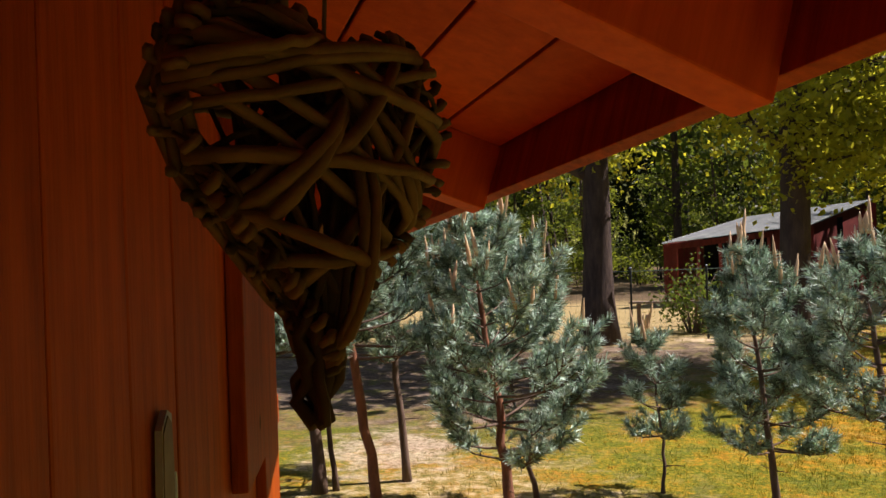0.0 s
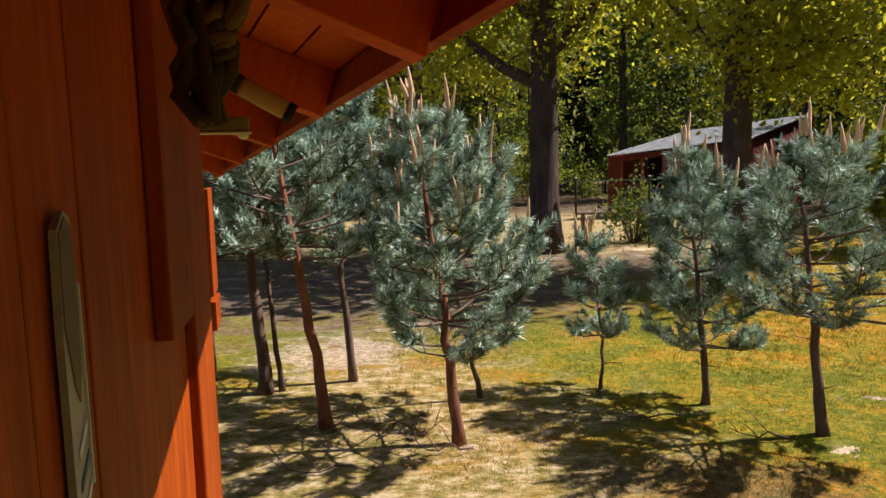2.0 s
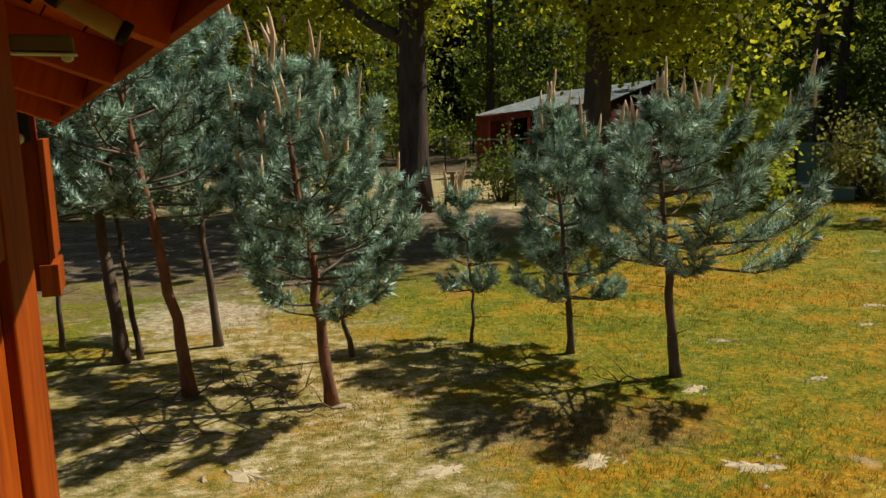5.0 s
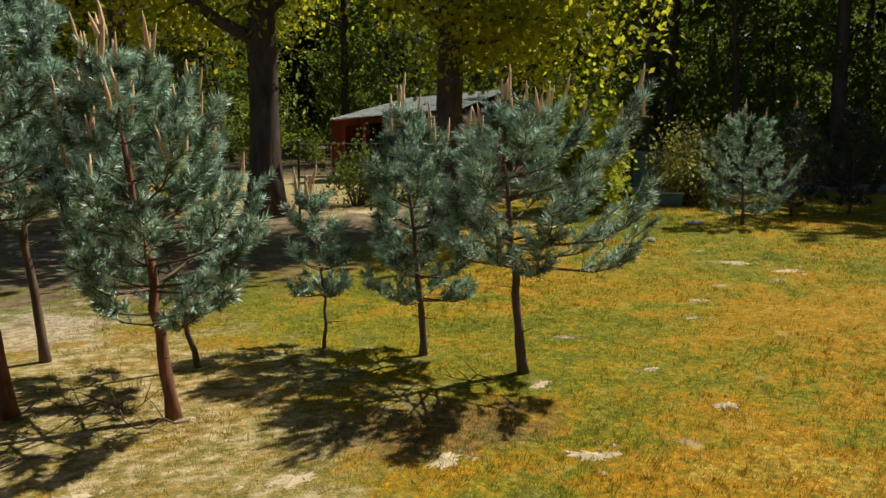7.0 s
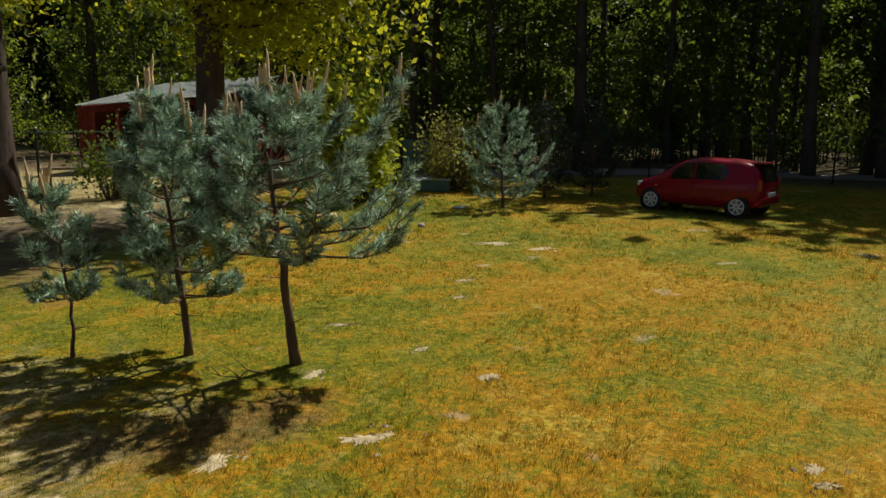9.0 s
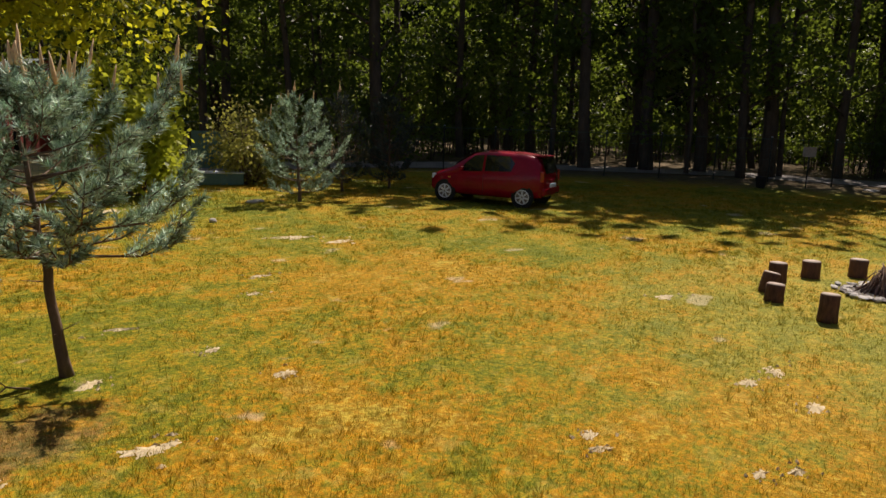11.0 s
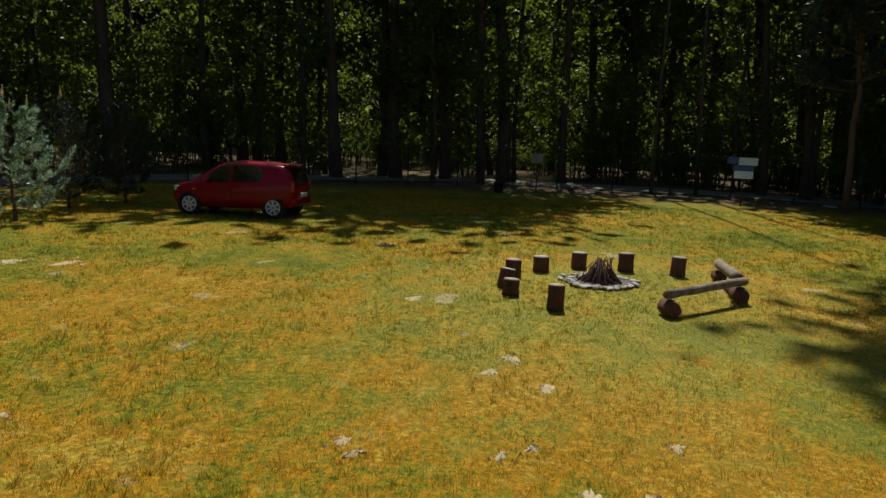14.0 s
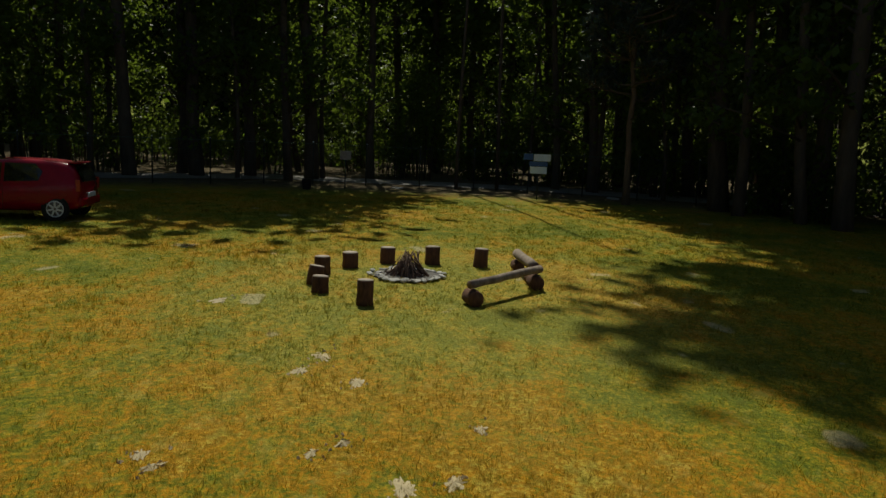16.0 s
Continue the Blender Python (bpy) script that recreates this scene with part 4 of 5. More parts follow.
build_bush((11.2, 18.6, 0), 4.5, 1.3, 6500, 0.19, M_bush_leaf, 51, "bright yellow-green leafy bush at the lawn's edge")
build_bush((15.6, 19.6, 0), 3.0, 1.5, 4000, 0.12, M_bloom_leaf, 52, "arching bush with pale blossom in half shade")
build_bush((5.2, 21.6, 0), 2.3, 1.2, 1800, 0.12, M_leaf, 53, "dark shrub along the wire fence")
build_bush((7.4, 22.2, 0), 2.0, 1.3, 1800, 0.12, M_leaf, 54, "dark shrub along the wire fence")
build_bush((0.2, 22.6, 0), 2.1, 1.1, 1500, 0.12, M_bush_leaf, 55, "leafy shrub behind the oak")
build_bush((9.2, 14.2, 0), 0.28, 0.45, 260, 0.05, M_bloom_leaf, 56, "low dry brushwood on the bare soil")

# ---- red shed ----


def build_shed():
    """A lean-to: the roof rises to the back and towards one end."""
    s = empty("shed", pose(0, 0, 0), label="long red shed with a pale sheet roof and an open front", category="shed")
    fl, fr, bl, br = Vector((5.80, 30.2, 2.60)), Vector((11.9, 30.75, 3.20)), Vector((10.6, 35.6, 3.70)), Vector((16.6, 36.25, 4.36))
    n = 14
    for k in range(n):
        bm = bmesh.new()
        rows = []
        for e0, e1 in ((fl, fr), (bl, br)):
            rows.append([bm.verts.new(e0.lerp(e1, (k + i / 8) / n) + Vector((0, 0, 0.03 * math.cos(i / 8 * 25.1)))) for i in range(9)])
        for i in range(8):
            bm.faces.new((rows[0][i], rows[0][i + 1], rows[1][i + 1], rows[1][i]))
        bmesh.ops.solidify(bm, geom=bm.faces[:], thickness=0.03)
        part("roof_sheet", bm, M_sheet, s)

    def wall_board(name, p, q, z0, material=M_red_wall, drop=0.06):
        """A board below the roof edge from p to q, down to z0."""
        bm = bmesh.new()
        nrm = Vector((q.y - p.y, p.x - q.x, 0)).normalized() * 0.03
        vs = [bm.verts.new(v) for v in (Vector((p.x, p.y, z0)), Vector((q.x, q.y, z0)), q - Vector((0, 0, drop)), p - Vector((0, 0, drop)))]
        bm.faces.new(vs)
        bmesh.ops.solidify(bm, geom=bm.faces[:], thickness=0.03)
        return part(name, bm, material, s)

    ins = Vector((0.12, 0.35, 0))
    for k in range(34):
        p, q = fl.lerp(fr, k / 34 + 0.0006) + ins, fl.lerp(fr, (k + 1) / 34 - 0.0006) + ins
        wall_board("board", p, q, p.z - 0.30 if 3 <= k <= 24 else 0.0)
    for k in range(18):
        p, q = fl.lerp(bl, k / 18 + 0.0012) + ins, fl.lerp(bl, (k + 1) / 18 - 0.0012) + ins
        wall_board("board", q, p, 0.0)
    for k in range(18):
        p, q = fr.lerp(br, k / 18) - Vector((0.15, -0.3, 0)), fr.lerp(br, (k + 1) / 18) - Vector((0.15, -0.3, 0))
        wall_board("board", p, q, 0.0)
    # near-black sheet added partway back, painting the dimness inside the open front
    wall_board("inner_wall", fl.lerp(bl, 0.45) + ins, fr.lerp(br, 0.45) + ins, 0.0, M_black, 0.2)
    wall_board("back_wall", bl - Vector((0, 0.2, 0)), br - Vector((0, 0.2, 0)), 0.0, M_red_wall, 0.1)
    for k in (3, 8, 13, 18, 24):
        p = fl.lerp(fr, k / 34) + ins
        part("post", box(p.x - 0.06, p.x + 0.06, p.y, p.y + 0.12, 0, p.z - 0.3, 0.01), M_red_wall, s)
    return s


build_shed()

# ---- wire fence ----
FENCE = [(-16, 18.5), (-6, 20.0), (3.2, 19.6), (9.5, 21.3), (14.6, 21.65), (15.8, 20.85), (18.6, 22.6), (28, 18.5), (36, 9.0), (36.5, -4.0), (31, -16), (24, -24)]


def build_fence():
    f = empty("fence", label="green wire mesh garden fence on dark posts", category="fence")
    post = mesh_of("post", *tube_data([(0, 0, -0.1), (0, 0, 1.95), (0, 0, 2.0)], [0.03, 0.03, 0.02], 8), M_post, True)
    cap = mesh_of("cap", *tube_data([(0, 0, 2.0), (0, 0, 2.03)], [0.035, 0.03], 8), M_white, True)
    wires = Soup()
    for (ax, ay), (bx, by) in zip(FENCE, FENCE[1:]):
        L = math.hypot(bx - ax, by - ay)
        n = max(1, round(L / 2.5))
        for i in range(n):
            k = i / n
            p = part("post", post, parent=f, m=pose(ax + (bx - ax) * k, ay + (by - ay) * k, 0))
            part("cap", cap, parent=p)
        for z, r in ((0.08, 0.004), (0.5, 0.004), (1.0, 0.004), (1.5, 0.004), (1.92, 0.012)):
            wires.tube([(ax, ay, z), (bx, by, z)], [r, r], 4)
        m = int(L / 0.16)
        for i in range(m):
            k = i / m
            x, y = ax + (bx - ax) * k, ay + (by - ay) * k
            wires.tube([(x, y, 0.05), (x, y, 1.92)], [0.0022, 0.0022], 3)
    part("wire_mesh", wires.mesh("wire_mesh", M_wire, False), parent=f)


build_fence()

# plank bench or rail on the far side of the fence
rail = empty("plank_rail", pose(3.6, 23.4, 0), label="low sunlit plank rail behind the fence", category="rail")
part("plank", box(0, 4.6, -0.08, 0.08, 0.72, 0.80, 0.01), M_log, rail)
for x in (0.3, 2.3, 4.3):
    part("leg", box(x - 0.06, x + 0.06, -0.06, 0.06, 0, 0.72, 0.01), M_stick, rail)

# green gate
gate = empty("garden_gate", pose(14.75, 21.5, 0, 0, 0, -34), label="blue-green sheet gate in the garden fence", category="gate")
M_gate = mottled("blue_green_sheet", (0.06, 0.14, 0.15), (0.12, 0.23, 0.24), 2, 0.55, 0.1)
part("panel", box(0, 1.2, 0, 0.03, 0.40, 1.64, 0.01), M_gate, gate)
part("gate_post", box(-0.1, 0.0, -0.03, 0.06, 0, 1.75, 0.01), M_post, gate)
part("gate_post", box(1.2, 1.3, -0.03, 0.06, 0, 1.75, 0.01), M_post, gate)
trough = empty("water_trough", pose(14.0, 20.0, 0, 0, 0, -34), label="low blue-grey trough standing before the gate", category="trough")
part("tub", box(0, 1.4, 0, 0.6, 0.0, 0.36, 0.03), M_gate, trough)
part("rim", box(-0.03, 1.43, -0.03, 0.63, 0.365, 0.40, 0.01), M_white, trough)

# sandy track behind the fence
track_pts = [(15.5, 26), (24, 25), (32, 21), (39.5, 12), (40.5, -2), (36, -15), (28, -28)]
tv, tf = [], []
for i, (x, y) in enumerate(track_pts):
    a, b = track_pts[max(0, i - 1)], track_pts[min(len(track_pts) - 1, i + 1)]
    d = Vector((b[0] - a[0], b[1] - a[1], 0)).normalized()
    s = Vector((d.y, -d.x, 0))
    for k in (-2.0, 2.0):
        tv.append((x + s.x * k, y + s.y * k, 0.03))
for i in range(len(track_pts) - 1):
    tf.append((2 * i, 2 * i + 1, 2 * i + 3, 2 * i + 2))
M_track = mottled("sandy_track", (0.16, 0.15, 0.14), (0.30, 0.28, 0.26), 1.2, 0.95, 0.4, local=False)
tagged(part("road", mesh_of("road", tv, tf, M_track)), "narrow sandy forest track behind the fence", "road", kind="structure")

# ---- red hatchback ----


def build_car(m):
    c = empty("car", m, label="small dark-red five-door hatchback parked in the shade", category="car")
    # x forward, y left, stations from tail to nose: x, half width, sill, belt, top, half width at top
    st = [(-1.78, 0.60, 0.42, 0.80, 0.84, 0.56), (-1.70, 0.72, 0.30, 0.88, 1.06, 0.60), (-1.58, 0.76, 0.24, 0.92, 1.30, 0.58), (-1.42, 0.785, 0.22, 0.93, 1.41, 0.57),
          (-1.0, 0.795, 0.20, 0.92, 1.465, 0.58), (-0.5, 0.80, 0.19, 0.90, 1.485, 0.585), (0.0, 0.80, 0.19, 0.88, 1.48, 0.585), (0.35, 0.80, 0.19, 0.87, 1.44, 0.58),
          (0.65, 0.795, 0.19, 0.86, 1.28, 0.60), (0.95, 0.79, 0.20, 0.86, 1.06, 0.64), (1.18, 0.78, 0.20, 0.85, 0.94, 0.66), (1.45, 0.755, 0.21, 0.78, 0.86, 0.63), (1.68, 0.69, 0.25, 0.68, 0.74, 0.56), (1.80, 0.56, 0.34, 0.52, 0.58, 0.44)]
    bm = bmesh.new()
    rings = []
    for x, w, z0, zb, zt, wt in st:
        half = [(0, z0), (w * 0.86, z0), (w * 0.985, z0 + 0.10), (w, (z0 + zb) * 0.5), (w * 0.985, zb - 0.03), (w * 0.955, zb), (wt + (w - wt) * 0.12, zt - (zt - zb) * 0.10 - 0.01), (wt * 0.88, zt), (0, zt + 0.015)]
        ring = [bm.verts.new((x, -y, z)) for y, z in half] + [bm.verts.new((x, y, z)) for y, z in half[-2:0:-1]]
        rings.append(ring)
    n = len(rings[0])
    for a, b in zip(rings, rings[1:]):
        for k in range(n):
            bm.faces.new((a[k], b[k], b[(k + 1) % n], a[(k + 1) % n]))
    bm.faces.new(rings[0])
    bm.faces.new(rings[-1][::-1])
    bmesh.ops.recalc_face_normals(bm, faces=bm.faces[:])
    body = part("body", bm, M_red, c)
    for q in body.data.polygons:
        q.use_smooth = True
    sub = body.modifiers.new("round", "SUBSURF")
    sub.levels = sub.render_levels = 1

    def side_glass(name, pts, side, material=M_glass):
        b = bmesh.new()
        vs = []
        for x, k in pts:
            # interpolate the body's side between belt and top
            for s0, s1 in zip(st, st[1:]):
                if s0[0] <= x <= s1[0]:
                    f = (x - s0[0]) / (s1[0] - s0[0])
                    w, zb, zt, wt = (s0[i] + (s1[i] - s0[i]) * f for i in (1, 3, 4, 5))
            y = w * 0.955 + (wt + (w - wt) * 0.12 - w * 0.955) * k
            z = zb + (zt - (zt - zb) * 0.10 - zb) * k
            vs.append(b.verts.new((x, side * (y + 0.012), z)))
        b.faces.new(vs if side > 0 else vs[::-1])
        bmesh.ops.solidify(b, geom=b.faces[:], thickness=-0.03)
        return part(name, b, material, c)

    for side in (1, -1):
        side_glass("front_window", [(0.72, 0.08), (0.05, 0.08), (0.05, 0.92), (0.34, 0.92), (0.62, 0.62)], side)
        side_glass("rear_window", [(-0.02, 0.08), (-0.82, 0.10), (-0.90, 0.55), (-0.72, 0.90), (-0.02, 0.92)], side)
        part("mirror", box(0.62, 0.76, side * 0.80 - 0.07, side * 0.80 + 0.07, 0.90, 1.02, 0.03), M_red, c)
        part("headlight", box(1.40, 1.68, side * 0.60 - 0.09, side * 0.60 + 0.085, 0.62, 0.76, 0.03), M_lamp_white, c)
        part("side_marker", box(1.02, 1.10, side * 0.782 - 0.012, side * 0.782 + 0.012, 0.68, 0.71, 0.004), M_lamp_amber, c)
        part("tail_lamp", box(-1.765, -1.66, side * 0.675 - 0.05, side * 0.675 + 0.05, 0.72, 1.02, 0.02), M_lamp_red, c)
        part("door_seam", box(-0.002, 0.004, side * 0.797 - 0.006, side * 0.797 + 0.006, 0.28, 0.88), M_black, c)
        part("door_handle", box(-0.02 + 0.06, 0.18, side * 0.79 - 0.01, side * 0.79 + 0.02, 0.78, 0.81, 0.006), M_red, c)
        part("door_handle", box(-0.72, -0.58, side * 0.785 - 0.01, side * 0.785 + 0.02, 0.79, 0.82, 0.006), M_red, c)
    b = bmesh.new()
    vs = [b.verts.new(p) for p in ((-1.765, -0.53, 0.95), (-1.765, 0.53, 0.95), (-1.60, 0.48, 1.34), (-1.60, -0.48, 1.34))]
    b.faces.new(vs)
    bmesh.ops.solidify(b, geom=b.faces[:], thickness=0.03)
    part("tailgate_window", b, M_glass, c)
    b = bmesh.new()
    vs = [b.verts.new(p) for p in ((1.0, -0.56, 1.055), (1.0, 0.56, 1.055), (0.46, 0.50, 1.415), (0.46, -0.50, 1.415))]
    b.faces.new(vs)
    bmesh.ops.solidify(b, geom=b.faces[:], thickness=0.02)
    part("windscreen", b, M_glass, c)
    part("rear_bumper", box(-1.80, -1.66, -0.66, 0.66, 0.34, 0.56, 0.05), M_red, c)
    part("number_plate", box(-1.815, -1.79, -0.25, 0.25, 0.56, 0.67, 0.005), M_white, c)
    part("spoiler", box(-1.64, -1.40, -0.50, 0.50, 1.395, 1.425, 0.012), M_red, c)
    part("antenna", tube("antenna", [(0.1, 0, 1.49), (-0.05, 0, 1.62)], [0.004, 0.002], M_black, 5), parent=c)
    tyre = mesh_of("tyre", *tube_data([(0, -0.085, 0), (0, -0.075, 0), (0, 0.075, 0), (0, 0.085, 0)], [0.25, 0.285, 0.285, 0.25], 28), M_tyre, True)
    for x in (1.19, -1.195):
        for side in (1, -1):
            w = part("wheel", mesh_of("wheel", *tube_data([(0, -0.06, 0), (0, 0.06, 0)], [0.05, 0.05], 12), M_alloy, True), parent=c, m=pose(x, side * 0.70, 0.285))
            part("tyre", tyre, parent=w)
            part("arch", mesh_of("arch", *tube_data([(0, side * 0.075, 0), (0, side * 0.078, 0)], [0.335, 0.335], 28), M_black, False), parent=w)
            part("disc", mesh_of("disc", *tube_data([(0, side * 0.088, 0), (0, side * 0.092, 0)], [0.185, 0.185], 24), M_grey, True), parent=w)
            for k in range(7):
                sp = box(-0.022, 0.022, 0.0, 0.022, 0.03, 0.19, 0.004)
                part("spoke", sp, M_alloy, w, m=pose(0, side * 0.094 - (0.022 if side < 0 else 0), 0, 0, 360 / 7 * k, 0))
            rim = Soup()
            rim.tube([(math.cos(i / 24 * 6.2832) * 0.192, side * 0.10, math.sin(i / 24 * 6.2832) * 0.192) for i in range(25)], [0.016] * 25, 5)
            part("rim", rim.mesh("rim", M_alloy), parent=w)
    return c


# nose to the far left, the near flank towards the lawn
near_r, near_f = Vector((18.0, 10.47, 0)), Vector((17.47, 12.88, 0))
fwd = (near_f - near_r).normalized()
left = Vector((-fwd.y, fwd.x, 0))
mid = (near_r + near_f) / 2 - left * 0.79
build_car(pose(mid.x, mid.y, 0.01, 0, 0, math.degrees(math.atan2(fwd.y, fwd.x))))

# ---- fireplace with log seats ----
FIRE = Vector((13.69, 1.15, 0))


def build_fire_ring():
    rng = random.Random(7)
    f = empty("fire_ring", pose(*FIRE), label="round fireplace edged with pale stones", category="fireplace")
    bm = bmesh.new()
    bmesh.ops.create_circle(bm, cap_ends=True, radius=0.62, segments=32)
    for v in bm.verts:
        v.co = v.co * rng.uniform(0.92, 1.05)
        v.co.z = 0.022
    part("ash_bed", bm, M_ash, f)
    for k in range(44):
        a = 6.2832 * k / 44 + rng.uniform(-0.05, 0.05)
        r = rng.choice((0.60, 0.66, 0.50)) * rng.uniform(0.95, 1.05)
        b = bmesh.new()
        bmesh.ops.create_icosphere(b, subdivisions=1, radius=1.0)
        s = Vector((rng.uniform(0.05, 0.10), rng.uniform(0.04, 0.075), rng.uniform(0.016, 0.034)))
        for v in b.verts:
            v.co = Vector((v.co.x * s.x, v.co.y * s.y, v.co.z * s.z)) * rng.uniform(0.85, 1.12)
        part("stone", b, M_stone, f, m=pose(math.cos(a) * r, math.sin(a) * r, 0.03, rng.uniform(-15, 15), rng.uniform(-15, 15), rng.uniform(0, 360)))


build_fire_ring()


def build_woodpile():
    rng = random.Random(8)
    w = empty("campfire_wood", pose(FIRE.x, FIRE.y, 0.02), label="cone of stacked dead branches ready to burn", category="firewood")
    for k in range(90):
        a = rng.uniform(0, 6.2832)
        r = rng.uniform(0.14, 0.40)
        top = rng.uniform(0.14, 0.45)
        over = rng.uniform(-0.20, 0.14)
        p = Vector((math.cos(a) * r, math.sin(a) * r, 0.0))
        q = Vector((-math.cos(a) * over + rng.uniform(-0.03, 0.03), -math.sin(a) * over + rng.uniform(-0.03, 0.03), top))
        rad = rng.uniform(0.008, 0.02)
        mid2 = p.lerp(q, 0.5) + Vector((rng.uniform(-1, 1), rng.uniform(-1, 1), 0)) * 0.035
        part("stick", tube("stick", [p, mid2, q], [rad, rad * 0.9, rad * 0.6], M_stick, 6), parent=w)


build_woodpile()


def build_stump(x, y, h, r, seed, lean=(0, 0), rz=0):
    rng = random.Random(seed)
    s = empty("log_stool", pose(x, y, 0, lean[0], lean[1], rz), label="short upright log with dark bark and a pale cut top", category="stool", group="log stools round the fire")
    pts = [(0, 0, -0.03), (0, 0, 0.04), (0, 0, h * 0.5), (0, 0, h - 0.008), (0, 0, h)]
    part("bark", tube("bark", pts, [r * 1.04, r * 1.03, r * 0.98, r, r * 0.93], M_stump, 18, True, 0.07, rng), parent=s)
    part("cut_top", tube("cut_top", [(0, 0, h - 0.002), (0, 0, h + 0.006)], [r * 0.93, r * 0.92], M_cut, 18), parent=s)
    return s


for i, (x, y, h, r, lean) in enumerate([(11.36, 1.44, 0.345, 0.122, (0, 2)), (12.00, 2.28, 0.235, 0.132, (3, 0)), (12.55, 2.52, 0.29, 0.13, (8, -6)), (13.44, 2.62, 0.30, 0.14, (0, 0)),
                                        (14.21, 2.29, 0.275, 0.145, (0, 2)), (14.91, 1.71, 0.30, 0.145, (0, 0)), (15.06, 0.85, 0.345, 0.145, (0, -1)), (15.13, -0.08, 0.345, 0.137, (0, 3))]):
    build_stump(x, y, h, r, 60 + i, lean, 40 * i)


def build_bench(a, b, zt, r, supports, seed):
    """A log seat over short cross logs."""
    rng = random.Random(seed)
    a, b = Vector((*a, zt)), Vector((*b, zt))
    t = empty("log_bench", label="weathered log bench resting on short thick logs", category="bench", group="log benches by the fire")
    pts = [a.lerp(b, k / 6) + Vector((0, 0, rng.uniform(-0.006, 0.006))) for k in range(7)]
    part("seat_log", tube("seat_log", pts, [r * rng.uniform(0.95, 1.05) for k in range(7)], M_log, 14, True, 0.06, rng), parent=t)
    d = (b - a).normalized()
    s = Vector((-d.y, d.x, 0))
    for p in (a, b):
        e = p + d * (0.01 if p is b else -0.01)
        part("cut_end", tube("cut_end", [p, e], [r * 0.9, r * 0.88], M_stick, 14), parent=t)
    for k, rr in supports:
        c = a.lerp(b, k)
        c.z = rr - 0.02
        s = Vector((0.93, 0.37, 0)) if k < 0.5 else Vector((0.98, 0.2, 0))
        part("support_log", tube("support_log", [c - s * 0.17, c - s * 0.15, c + s * 0.15, c + s * 0.17], [rr * 0.92, rr, rr, rr * 0.92], M_stump, 16, True, 0.05, rng), parent=t)


build_bench((11.68, -0.07), (13.43, -1.16), 0.31, 0.066, [(0.04, 0.125), (0.93, 0.125)], 71)
build_bench((13.58, -1.08), (15.02, -0.78), 0.31, 0.091, [(0.06, 0.108), (0.95, 0.108)], 72)

# ---- signs and small things ----


def board_sign(m, w, h, z, material, label, stripes=0):
    s = empty("notice_sign", m, label=label, category="sign")
    part("pole", tube("pole", [(0, 0, -0.05), (0, 0, z + h)], [0.03, 0.03], M_post, 8), parent=s)
    part("board", box(-w / 2, w / 2, -0.05, -0.032, z, z + h, 0.004), material, s)
    for k in range(stripes):
        zz = z + h * (k + 1) / (stripes + 1)
        part("text_bar", box(-w * 0.38, w * 0.38, -0.056, -0.0505, zz - 0.012, zz + 0.012), M_blue, s)
    return s


sg = board_sign(pose(33.16, -1.74, 0, 0, 0, -88), 0.72, 0.30, 1.12, M_white, "white and blue notice boards on a dark post", 0)
part("board", box(-0.22, 0.50, -0.05, -0.032, 1.66, 1.96, 0.004), M_white, sg)
part("board", box(-0.66, -0.25, -0.05, -0.032, 1.70, 1.96, 0.004), M_blue, sg)
part("board", box(-0.40, 0.38, -0.048, -0.034, 1.44, 1.64, 0.004), M_blue, sg)
board_sign(pose(33.92, 6.93, 0, 0, 0, -78), 0.50, 0.40, 1.30, M_cut, "small pale yellow notice board on a post", 0)

bucket = empty("bucket", pose(32.21, 8.23, 0), label="small black bucket at the foot of the fence", category="bucket")
part("tub", tube("tub", [(0, 0, 0), (0, 0, 0.02), (0, 0, 0.42), (0, 0, 0.45)], [0.15, 0.17, 0.22, 0.23], M_black, 14), parent=bucket)


def flat_stone(x, y, w, d, h, seed, label):
    rng = random.Random(seed)
    b = bmesh.new()
    bmesh.ops.create_icosphere(b, subdivisions=2, radius=1.0)
    for v in b.verts:
        k = rng.uniform(0.9, 1.08)
        v.co = Vector((v.co.x * w * k, v.co.y * d * k, v.co.z * h * k))
    s = part("stone", b, M_stone, m=pose(x, y, h * 0.3, 0, 0, rng.uniform(-20, 20)))
    tagged(s, label, "stone")


flat_stone(12.9, 15.6, 0.32, 0.18, 0.05, 81, "pale flat stone at the lawn's edge")
flat_stone(35.64, 4.79, 0.55, 0.3, 0.05, 82, "pale flat stone lying in the shade")
flat_stone(36.0, -5.4, 0.6, 0.3, 0.05, 83, "pale flat stone lying in the shade")
flat_stone(10.05, 13.28, 0.09, 0.08, 0.06, 84, "white stone beside the young pine")

# ---- forest ----


